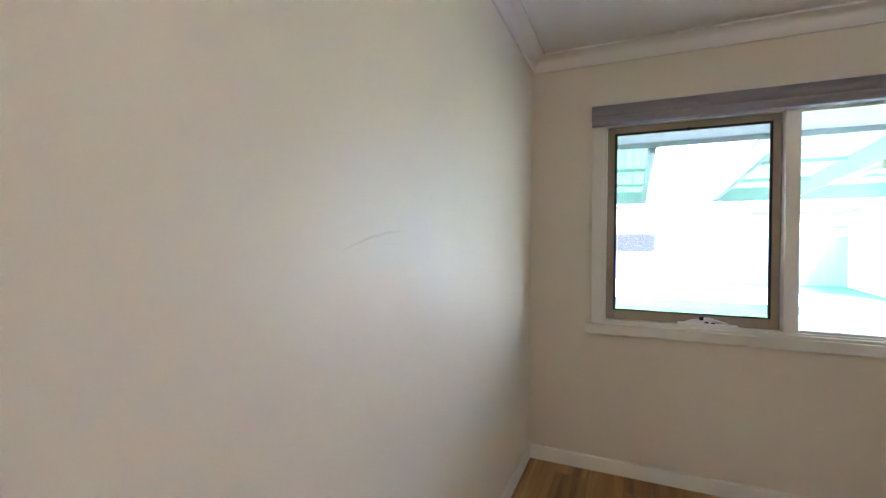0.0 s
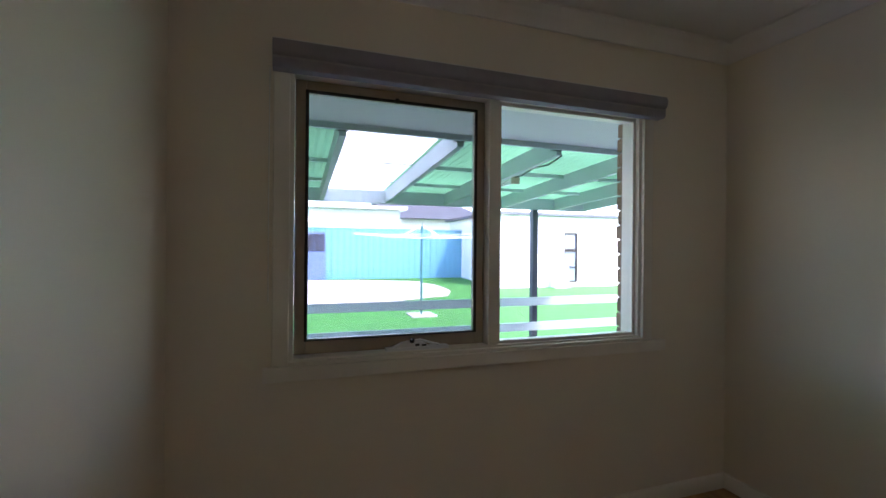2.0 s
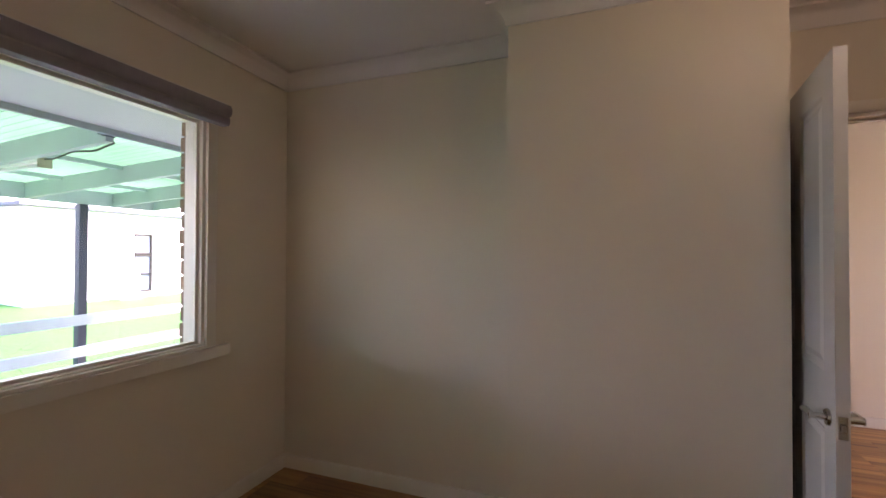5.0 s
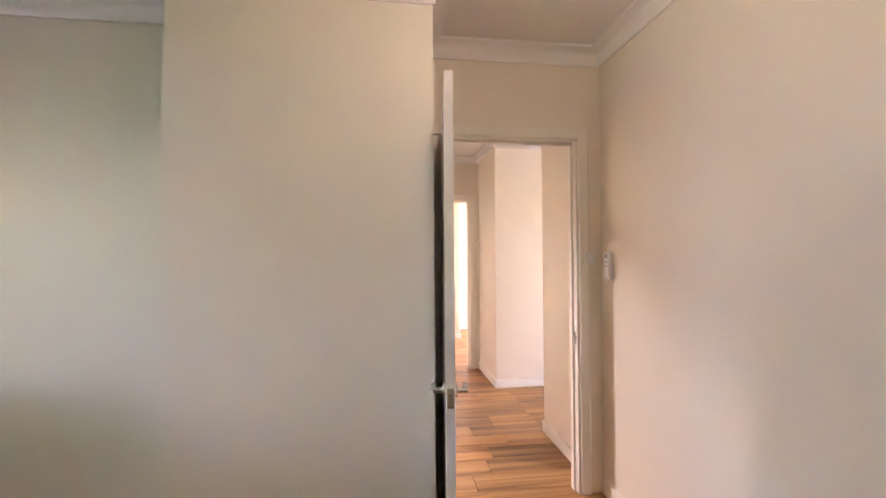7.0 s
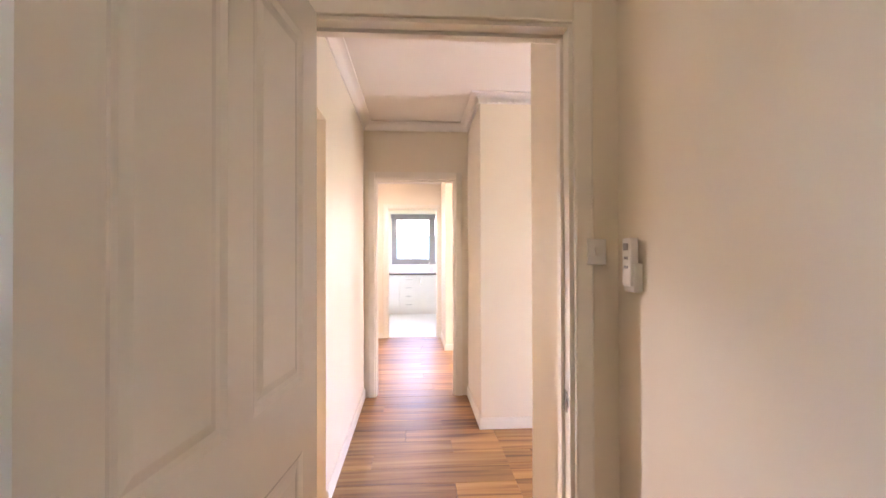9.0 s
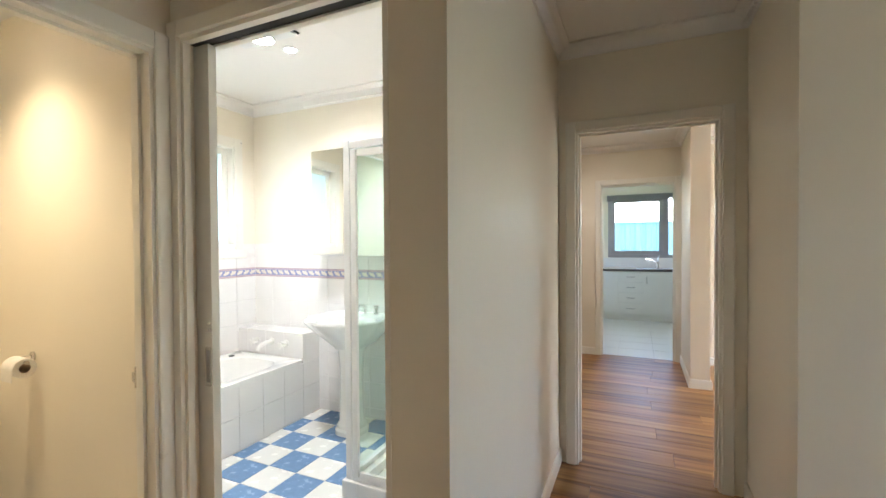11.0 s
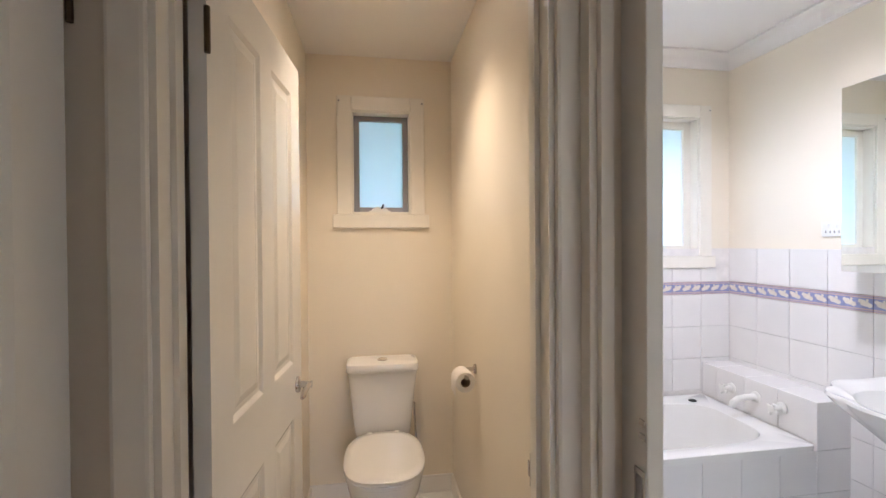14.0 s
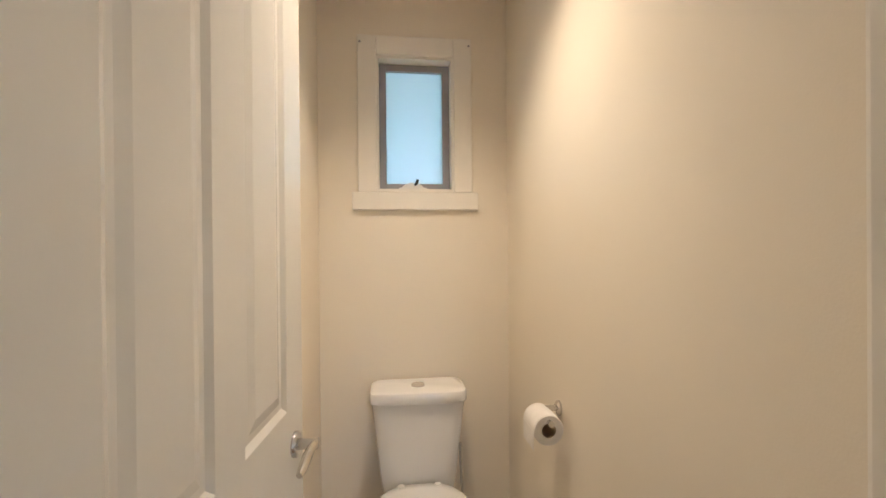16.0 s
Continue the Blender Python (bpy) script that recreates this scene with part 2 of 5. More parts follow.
GREEN_SHEET = sheet_material("green_fibreglass", (0.12, 0.31, 0.17), 0.42)
CLEAR_SHEET = sheet_material("clear_fibreglass", (0.93, 0.95, 0.96), 0.85)
SCREEN = bpy.data.materials.new("flyscreen_mesh")
SCREEN.use_nodes = True
sn, sl = SCREEN.node_tree.nodes, SCREEN.node_tree.links
s_tr, s_mix = sn.new("ShaderNodeBsdfTransparent"), sn.new("ShaderNodeMixShader")
sn["Principled BSDF"].inputs["Base Color"].default_value = (0.12, 0.12, 0.12, 1)
s_mix.inputs[0].default_value = 0.22
sl.new(s_tr.outputs[0], s_mix.inputs[1])
sl.new(sn["Principled BSDF"].outputs[0], s_mix.inputs[2])
sl.new(s_mix.outputs[0], sn["Material Output"].inputs[0])

# ---- builders ----


def world_of(o):
    return world_of(o.parent) @ o.matrix_parent_inverse @ o.matrix_basis if o.parent else o.matrix_basis.copy()


def under(ob, parent):
    """Makes ob a part of parent without moving it."""
    if parent is not None:
        ob.parent = parent
        ob.matrix_parent_inverse = world_of(parent).inverted()
    return ob


def finish(name, bm, mat, parent=None, origin=None, smooth=False, recalc=True):
    """Turns bm, in world metres, into an object whose origin is origin."""
    if recalc:
        bmesh.ops.recalc_face_normals(bm, faces=bm.faces)
    o = Vector(origin) if origin is not None else sum((v.co for v in bm.verts), Vector()) / max(len(bm.verts), 1)
    bmesh.ops.translate(bm, verts=bm.verts, vec=-o)
    me = bpy.data.meshes.new(name)
    bm.to_mesh(me)
    bm.free()
    for m in (mat if isinstance(mat, (list, tuple)) else [mat]):
        me.materials.append(m)
    if smooth:
        for p in me.polygons:
            p.use_smooth = True
        me.set_sharp_from_angle(angle=radians(40))
    ob = new(name, me)
    ob.location = o
    return under(ob, parent)


def add_box(bm, x0, x1, y0, y1, z0, z1, bevel=0.0, slot=0):
    r = bmesh.ops.create_cube(bm, size=1)
    vs = r["verts"]
    for v in vs:
        v.co = Vector(((x0 + x1) / 2 + v.co.x * (x1 - x0), (y0 + y1) / 2 + v.co.y * (y1 - y0), (z0 + z1) / 2 + v.co.z * (z1 - z0)))
    fs = list({f for v in vs for f in v.link_faces})
    for f in fs:
        f.material_index = slot
    if bevel:
        es = list({e for v in vs for e in v.link_edges})
        out = bmesh.ops.bevel(bm, geom=es, offset=bevel, segments=2, affect="EDGES", profile=0.6)
        for f in out["faces"]:
            f.material_index = slot


def box(name, x0, x1, y0, y1, z0, z1, mat, bevel=0.0, parent=None):
    bm = bmesh.new()
    add_box(bm, x0, x1, y0, y1, z0, z1, bevel)
    return finish(name, bm, mat, parent)


def boxes(name, rows, mat, bevel=0.0, parent=None):
    bm = bmesh.new()
    for r in rows:
        add_box(bm, *r, bevel)
    return finish(name, bm, mat, parent)


def wall(name, axis, p0, p1, a0, a1, z0, z1, holes=(), mat=None):
    """A wall across axis ("x" or "y") between p0 and p1, from a0 to a1 along, with openings (a0, a1, z0, z1) right through."""
    ca = sorted({a0, a1, *[h[0] for h in holes], *[h[1] for h in holes]})
    cz = sorted({z0, z1, *[h[2] for h in holes], *[h[3] for h in holes]})

    def solid(i, k):
        if not (0 <= i < len(ca) - 1 and 0 <= k < len(cz) - 1):
            return False
        a, z = (ca[i] + ca[i + 1]) / 2, (cz[k] + cz[k + 1]) / 2
        return not any(h[0] < a < h[1] and h[2] < z < h[3] for h in holes)

    bm = bmesh.new()

    def quad(*pts):
        bm.faces.new([bm.verts.new((p, a, z) if axis == "x" else (a, p, z)) for p, a, z in pts])

    for i in range(len(ca) - 1):
        for k in range(len(cz) - 1):
            if not solid(i, k):
                continue
            A, B, C, D = ca[i], ca[i + 1], cz[k], cz[k + 1]
            for p in (p0, p1):
                quad((p, A, C), (p, B, C), (p, B, D), (p, A, D))
            if not solid(i - 1, k):
                quad((p0, A, C), (p1, A, C), (p1, A, D), (p0, A, D))
            if not solid(i + 1, k):
                quad((p0, B, C), (p1, B, C), (p1, B, D), (p0, B, D))
            if not solid(i, k - 1):
                quad((p0, A, C), (p1, A, C), (p1, B, C), (p0, B, C))
            if not solid(i, k + 1):
                quad((p0, A, D), (p1, A, D), (p1, B, D), (p0, B, D))
    bmesh.ops.remove_doubles(bm, verts=bm.verts, dist=0.0002)
    return tagged(finish(name, bm, mat or WALL), kind="structure")


def sweep(bm, section, path, closed=False, slot=0):
    """Carries a flat section (u to the path's left, w up) along a level path with mitred corners."""
    n = len(path)
    rings = []
    for i, p in enumerate(path):
        p = Vector(p)
        if closed:
            d0, d1 = p - Vector(path[i - 1]), Vector(path[(i + 1) % n]) - p
        else:
            d0 = p - Vector(path[i - 1]) if i else Vector(path[1]) - p
            d1 = Vector(path[i + 1]) - p if i < n - 1 else d0
        d0, d1 = d0.normalized(), d1.normalized()
        n0, n1 = Vector((-d0.y, d0.x, 0)), Vector((-d1.y, d1.x, 0))
        m = (n0 + n1)
        m = m / max(m.dot(n0), 0.2)
        rings.append([bm.verts.new(p + m * u + Vector((0, 0, w))) for u, w in section])
    k = len(section)
    for i in range(n if closed else n - 1):
        a, b = rings[i], rings[(i + 1) % n]
        for j in range(k):
            f = bm.faces.new((a[j], a[(j + 1) % k], b[(j + 1) % k], b[j]))
            f.material_index = slot
    if not closed:
        bm.faces.new(rings[0])
        bm.faces.new(rings[-1][::-1])


def cove(name, path, z, closed=False, drop=0.09, mat=None):
    """Plaster cornice with a hollow curve under a ceiling at z."""
    pts = [(0.0, 0.0), (0.0, -drop), (0.012, -drop)]
    for i in range(7):
        a = math.pi / 2 * i / 6
        pts.append((drop - (drop - 0.012) * math.cos(a), -0.012 - (drop - 0.012) * (1 - math.sin(a))))
    pts.append((drop, 0.0))
    bm = bmesh.new()
    sweep(bm, pts, [(x, y, z - 0.0005) for x, y in path], closed)
    return tagged(finish(name, bm, mat or CEIL, smooth=True), kind="structure")


def skirting(name, path, closed=False, h=0.085, t=0.014, z=0.0):
    bm = bmesh.new()
    sweep(bm, [(0, 0), (t, 0), (t, h - 0.012), (t - 0.004, h - 0.003), (t - 0.009, h), (0, h)], [(x, y, z) for x, y in path], closed)
    return tagged(finish(name, bm, TRIM, smooth=True), kind="structure")


def lathe(bm, profile, origin, axis=(0, 0, 1), segs=24, slot=0):
    rot = Vector((0, 0, 1)).rotation_difference(Vector(axis)).to_matrix()
    rings = []
    for r, h in profile:
        if r < 1e-5:
            rings.append([bm.verts.new(Vector(origin) + rot @ Vector((0, 0, h)))])
        else:
            rings.append([bm.verts.new(Vector(origin) + rot @ Vector((r * math.cos(2 * math.pi * i / segs), r * math.sin(2 * math.pi * i / segs), h))) for i in range(segs)])
    for a, b in zip(rings, rings[1:]):
        for i in range(segs):
            j = (i + 1) % segs
            if len(a) == 1 and len(b) == 1:
                continue
            vs = (a[0], b[i], b[j]) if len(a) == 1 else (a[i], a[j], b[0]) if len(b) == 1 else (a[i], a[j], b[j], b[i])
            bm.faces.new(vs).material_index = slot
    for ring, flip in ((rings[0], True), (rings[-1], False)):
        if len(ring) > 1 and profile[0] != profile[-1]:
            bm.faces.new(ring[::-1] if flip else ring).material_index = slot


def tube(bm, pts, r, segs=10, slot=0):
    """A round bar along points; r is one radius or one a point."""
    pts = [Vector(p) for p in pts]
    rs = r if isinstance(r, (list, tuple)) else [r] * len(pts)
    rings, up = [], Vector((0.13, 0.21, 0.97))
    for i, p in enumerate(pts):
        d = (pts[min(i + 1, len(pts) - 1)] - pts[max(i - 1, 0)]).normalized()
        s = d.cross(up)
        s = s.normalized() if s.length > 1e-3 else Vector((1, 0, 0))
        t = s.cross(d)
        rings.append([bm.verts.new(p + rs[i] * (s * math.cos(2 * math.pi * k / segs) + t * math.sin(2 * math.pi * k / segs))) for k in range(segs)])
    for a, b in zip(rings, rings[1:]):
        for k in range(segs):
            bm.faces.new((a[k], a[(k + 1) % segs], b[(k + 1) % segs], b[k])).material_index = slot
    bm.faces.new(rings[0][::-1]).material_index = slot
    bm.faces.new(rings[-1]).material_index = slot


def loft(bm, rings, cap0=True, cap1=True, slot=0):
    rs = [[bm.verts.new(p) for p in ring] for ring in rings]
    n = len(rs[0])
    for a, b in zip(rs, rs[1:]):
        for k in range(n):
            bm.faces.new((a[k], a[(k + 1) % n], b[(k + 1) % n], b[k])).material_index = slot
    if cap0:
        bm.faces.new(rs[0][::-1]).material_index = slot
    if cap1:
        bm.faces.new(rs[-1]).material_index = slot


def oval(cx, cy, z, rx, ry, power=2.0, n=32, front=1.0):
    """A rounded outline; power above 2 squares it, front stretches the half towards -y."""
    out = []
    for i in range(n):
        a = 2 * math.pi * i / n
        c, s = math.cos(a), math.sin(a)
        x, y = math.copysign(abs(c) ** (2 / power), c) * rx, math.copysign(abs(s) ** (2 / power), s) * ry
        out.append(Vector((cx + x, cy + (y * front if y < 0 else y), z)))
    return out


def thing(name, loc, label, category, group=""):
    e = new(name)
    e.location = loc
    e.empty_display_size = 0.1
    return tagged(e, label, category, group)

# ---- structure: house shell ----
H = 2.62
box_floor = tagged(box("floor", -2.94, 9.0, -7.3, 0.2, -0.12, -0.012, GAP), kind="structure")
wall("wall_north", "y", 0.0, 0.12, -2.94, 0.1, 0, H, [(-2.41, -0.615, 0.90, 2.11)])
wall("wall_west", "x", -2.94, -2.84, -3.8, 0.0, 0, H)
wall("wall_south", "y", -3.8, -3.665, -2.84, 0.2, 0, H)
wall("wall_recess", "x", 0.0, 0.1, -1.545, 0.0, 0, H)
wall("wall_closet", "x", -0.31, 0.2, -2.63, -1.545, 0, H)
wall("wall_bedroom_door", "x", 0.2, 0.3, -3.8, -1.4, 0, H, [(-3.53, -2.661, 0, 2.045), (-2.36, -1.62, 0, 2.045)])
wall("wall_hall_south", "y", -3.74, -3.64, 0.3, 1.08, 0, H)
wall("wall_entry_west", "x", 0.98, 1.08, -6.3, -3.74, 0, H)
wall("wall_entry_east", "x", 2.19, 2.29, -7.3, -3.55, 0, H)
wall("wall_entry_end", "y", -6.4, -6.3, 0.98, 2.19, 0, H, [(1.18, 2.08, 0.35, 2.15)])
wall("wall_hall_narrow", "y", -3.65, -3.55, 2.29, 2.97, 0, H)
wall("wall_hall_end", "x", 2.97, 3.07, -3.65, -2.46, 0, H, [(-3.44, -2.67, 0, 2.045)])
wall("wall_hall_north", "y", -2.575, -2.46, 1.35, 2.97, 0, H)
wall("wall_bath_door", "x", 1.25, 1.35, -2.575, -1.5, 0, H, [(-2.40, -1.55, 0, 2.10)])
wall("wall_toilet_bath", "x", 1.265, 1.35, -1.5, 0.1, 0, H)
wall("wall_toilet_front", "y", -1.5, -1.4, 0.3, 1.25, 0, H, [(0.44, 1.19, 0, 2.045)])
wall("wall_toilet_west", "x", 0.37, 0.47, -1.31, 0.1, 0, H)
wall("wall_header", "y", -2.575, -2.40, 0.3, 1.25, 2.055, H)
wall("wall_north_wet", "y", 0.1, 0.22, 0.1, 3.16, 0, H, [(0.706, 1.034, 1.58, 2.15), (1.50, 2.845, 1.33, 2.19)])
wall("wall_bath_east", "x", 3.06, 3.16, -2.46, 0.1, 0, H)
wall("wall_dining_north", "y", -0.6, -0.5, 3.16, 5.75, 0, H)
wall("wall_kitchen", "x", 5.75, 5.85, -7.3, -0.5, 0, H, [(-3.42, -2.61, 0, 2.05)])
wall("wall_dining_stub", "y", -3.63, -3.47, 4.83, 5.75, 0, H)
# the opening in this wall is unseen, added for daylight
wall("wall_living_south", "y", -7.3, -7.2, 2.29, 5.75, 0, H, [(3.4, 5.7, 0.5, 2.2)])
wall("wall_kitchen_end", "x", 8.9, 9.0, -5.5, -1.0, 0, H, [(-4.3, -2.52, 1.07, 2.22)])
# the north opening is unseen, added to let fill light into the kitchen
wall("wall_kitchen_north", "y", -1.1, -1.0, 5.85, 8.9, 0, H, [(6.5, 8.1, 1.0, 2.2)])
wall("wall_kitchen_south", "y", -5.5, -5.4, 5.85, 8.9, 0, H)


def ceiling(name, x0, x1, y0, y1, z):
    tagged(box(name, x0, x1, y0, y1, z, z + 0.1, CEIL), kind="structure")


ceiling("ceiling_bedroom", -2.94, 0.2, -3.8, 0.05, 2.55)
ceiling("ceiling_hall", 0.2, 3.02, -6.4, -1.45, 2.56)
ceiling("ceiling_toilet", 0.4, 1.3, -1.45, 0.15, 2.445)
ceiling("ceiling_bath", 1.3, 3.1, -2.5, 0.15, 2.58)
ceiling("ceiling_living", 3.02, 5.8, -7.3, -0.5, 2.50)
ceiling("ceiling_kitchen", 5.8, 9.0, -5.5, -1.0, 2.50)
tagged(box("roof_slab", -3.0, 9.1, -7.4, 0.3, 2.64, 2.72, CONCRETE), kind="structure")

cove("cornice_bedroom", [(-2.84, 0), (-2.84, -3.665), (0.2, -3.665), (0.2, -2.63), (-0.31, -2.63), (-0.31, -1.545), (0, -1.545), (0, 0)], 2.55, True, 0.088)
cove("cornice_hall", [(0.3, -2.575), (0.3, -3.64), (1.08, -3.64), (1.08, -6.3), (2.19, -6.3), (2.19, -3.55), (2.97, -3.55), (2.97, -2.575)], 2.56, True, 0.075)
cove("cornice_bath", [(1.35, 0.1), (1.35, -2.46), (3.06, -2.46), (3.06, 0.1)], 2.58, True, 0.085)
cove("cornice_dining", [(3.16, -0.6), (3.07, -3.65), (2.29, -3.65), (2.29, -7.2), (5.75, -7.2), (5.75, -3.63), (4.83, -3.63), (4.83, -3.47), (5.75, -3.47), (5.75, -0.6)], 2.50, True, 0.07)

# small moulded blocks along the entry cornice
bm = bmesh.new()
for k in range(64):
    y = -3.60 - 0.042 * k
    add_box(bm, 2.160, 2.1895, y - 0.026, y, 2.488, 2.515)
for k in range(18):
    x = 2.21 + 0.042 * k
    add_box(bm, x, x + 0.026, -3.5495, -3.520, 2.488, 2.515)
tagged(finish("cornice_blocks", bm, CEIL), kind="structure")

skirting("baseboard_bedroom", [(-0.63, -3.665), (0.2, -3.665)])
skirting("baseboard_bedroom_west", [(0.18, -2.63), (-0.31, -2.63), (-0.31, -1.545), (0, -1.545), (0, 0), (-2.84, 0), (-2.84, -3.665), (-0.64, -3.665)])
skirting("baseboard_hall", [(0.3, -3.64), (1.08, -3.64), (1.08, -6.3)])
skirting("baseboard_hall_narrow", [(2.19, -6.3), (2.19, -3.55), (2.97, -3.55)])
skirting("baseboard_hall_north", [(2.97, -2.575), (1.25, -2.575)])
skirting("baseboard_dining", [(3.07, -3.65), (2.29, -3.65), (2.29, -7.2), (5.75, -7.2), (5.75, -3.63), (4.83, -3.63), (4.83, -3.47), (5.75, -3.47)])
skirting("baseboard_dining_north", [(5.75, -2.55), (5.75, -0.6), (3.16, -0.6), (3.16, -2.46)])


def door_trim(name, axis, p0, p1, a0, a1, top, w=0.065, t=0.018, sides=(1, 1), mat=None):
    """Jamb lining with stops and architraves on both faces of a doorway across axis; a0 to a1 is the wall's opening."""
    bm = bmesh.new()

    def put(q0, q1, b0, b1, z0, z1, bev=0.0):
        if axis == "x":
            add_box(bm, q0, q1, b0, b1, z0, z1, bev)
        else:
            add_box(bm, b0, b1, q0, q1, z0, z1, bev)

    e = 0.018
    put(p0 - 0.002, p1 + 0.002, a0, a0 + e, 0, top - e)
    put(p0 - 0.002, p1 + 0.002, a1 - e, a1, 0, top - e)
    put(p0 - 0.002, p1 + 0.002, a0, a1, top - e, top)
    mid = (p0 + p1) / 2
    put(mid - 0.005, mid + 0.028, a0 + e, a0 + e + 0.011, 0, top - e)
    put(mid - 0.005, mid + 0.028, a1 - e - 0.011, a1 - e, 0, top - e)
    put(mid - 0.005, mid + 0.028, a0 + e, a1 - e, top - e - 0.011, top - e)
    for s, q in ((sides[0], p0), (sides[1], p1)):
        if not s:
            continue
        sg = -1 if q == p0 else 1
        for k, (d0, d1, tt) in enumerate(((0.006, w, t),)):
            f0, f1 = sorted((q, q + sg * tt))
            put(f0, f1, a0 + e * 0.7 - d1, a0 + e * 0.7 - d0, 0, top + d1 - 0.012, 0.008)
            put(f0, f1, a1 - e * 0.7 + d0, a1 - e * 0.7 + d1, 0, top + d1 - 0.012, 0.008)
            put(f0, f1, a0 + e * 0.7 - d0 + 0.001, a1 - e * 0.7 + d0 - 0.001, top + d0 - 0.012, top + d1 - 0.0125, 0.005)
    return tagged(finish(name, bm, mat or TRIM), kind="structure")


door_trim("trim_bedroom_door", "x", 0.2, 0.3, -3.53, -2.661, 2.045)
door_trim("trim_linen_door", "x", 0.2, 0.3, -2.36, -1.62, 2.045, sides=(0, 1))
door_trim("trim_hall_end", "x", 2.97, 3.07, -3.44, -2.67, 2.045)
door_trim("trim_toilet_door", "y", -1.5, -1.4, 0.44, 1.19, 2.045, w=0.07)
door_trim("trim_kitchen_door", "x", 5.75, 5.85, -3.42, -2.61, 2.05)


def panel_leaf(w, h, t=0.035):
    """Four-panel moulded leaf in its own space: hinge edge at x = 0, faces at y = 0 and y = t, standing on z = 0."""
    bm = bmesh.new()
    st, mid, d = 0.105, 0.095, 0.007
    xs = [(st, w / 2 - mid / 2), (w / 2 + mid / 2, w - st)]
    zs = [(0.20, 0.815), (1.0, h - 0.115)]
    add_box(bm, 0.001, w - 0.001, d, t - d, 0.001, h - 0.001)
    rows = [(0, st, 0, h), (w - st, w, 0, h), (w / 2 - mid / 2, w / 2 + mid / 2, zs[0][0], zs[0][1]), (w / 2 - mid / 2, w / 2 + mid / 2, zs[1][0], zs[1][1]),
            (st, w - st, 0, zs[0][0]), (st, w - st, zs[0][1], zs[1][0]), (st, w - st, zs[1][1], h)]
    for x0, x1, z0, z1 in rows:
        add_box(bm, x0, x1, 0, t, z0, z1)
    for x0, x1 in xs:
        for z0, z1 in zs:
            for side in (0, 1):
                # moulded slope down from the frame, then the raised field
                y_face, y_low, y_field = (0, d - 0.0005, 0.002) if side == 0 else (t, t - d + 0.0005, t - 0.002)
                loops = []
                for inset, y in ((0.0, y_face), (0.014, y_low), (0.026, y_low), (0.046, y_field)):
                    loops.append([Vector((x0 + inset, y, z0 + inset)), Vector((x1 - inset, y, z0 + inset)), Vector((x1 - inset, y, z1 - inset)), Vector((x0 + inset, y, z1 - inset))])
                loft(bm, loops, False, True)
    return bm


def lever(parent, at, out, along, key=False):
    """Round rose with a curved lever. out: away from the leaf; along: the way the lever points."""
    out, along = Vector(out), Vector(along)
    bm = bmesh.new()
    lathe(bm, [(0.027, 0.0), (0.027, 0.006), (0.024, 0.010), (0.012, 0.011), (0.010, 0.045), (0.013, 0.05), (0.0, 0.052)], at, out, 20)
    p = Vector(at) + out * 0.044
    down = Vector((0, 0, -1))
    tube(bm, [p, p + along * 0.03 - down * 0.003, p + along * 0.06 - down * 0.001, p + along * 0.09 + down * 0.007, p + along * 0.112 + down * 0.010], [0.009, 0.0095, 0.0105, 0.010, 0.006], 10)
    return tagged(finish("handle", bm, CHROME, parent, smooth=True), "satin chrome lever handle on a round rose")


def hinged_door(name, w, h, m, label, levers, hinges=True, grip=0.885):
    """Leaf with its handles and hinges, closed pose in its own space carried by m."""
    bm = panel_leaf(w, h)
    bmesh.ops.transform(bm, matrix=m, verts=bm.verts)
    root = finish(name, bm, DOOR, origin=m.translation, smooth=False)
    r = m.to_3x3()
    for side in levers:
        at = m @ Vector((w - 0.06, 0.0 if side < 0 else 0.035, grip))
        lever(root, at, r @ Vector((0, side, 0)), r @ Vector((-1, 0, 0)))
    hb = bmesh.new()
    if hinges:
        for z in (0.22, h - 0.2):
            tube(hb, [m @ Vector((-0.006, -0.004, z - 0.045)), m @ Vector((-0.006, -0.004, z + 0.045))], 0.006, 8)
        finish("hinge", hb, BRASS, root, smooth=True)
    else:
        hb.free()
    return tagged(root, label, "door")


# bedroom door, opened flat against the closet side
bed_door_pose = Matrix.Translation((0.19, -2.73, 0.012)) @ Matrix.Rotation(radians(173.1), 4, "Z")
bed_door = hinged_door("door", 0.83, 2.025, bed_door_pose, "white four-panel hinged door standing open into the bedroom", (-1, 1), grip=0.862)
bm = bmesh.new()
add_box(bm, 0.8295, 0.832, 0.006, 0.029, 0.815, 0.885)
add_box(bm, 0.832, 0.842, 0.011, 0.024, 0.84, 0.862, 0.002)
bmesh.ops.transform(bm, matrix=bed_door_pose, verts=bm.verts)
finish("latch_plate", bm, CHROME, bed_door)
tagged(box("trim_hinge_rebate", 0.178, 0.215, -2.738, -2.663, 0, 2.03, TRIM, 0.002), kind="structure")
# toilet door, opened into the toilet
hinged_door("door", 0.70, 2.02, Matrix.Translation((0.505, -1.405, 0.012)) @ Matrix.Rotation(radians(85.2), 4, "Z"), "white four-panel door standing open inside the toilet", (-1,), grip=0.915)
# linen cupboard door, shut
linen = hinged_door("door", 0.78, 2.02, Matrix.Translation((0.302, -1.535, 0.012)) @ Matrix.Rotation(radians(-90), 4, "Z"), "white four-panel cupboard door, shut", (), hinges=False)
bm = bmesh.new()
for z in (0.23, 1.82):
    tube(bm, [(0.341, -1.528, z - 0.045), (0.341, -1.528, z + 0.045)], 0.006, 8)
finish("hinge", bm, BRASS, linen, smooth=True)

# ---- bedroom window ----


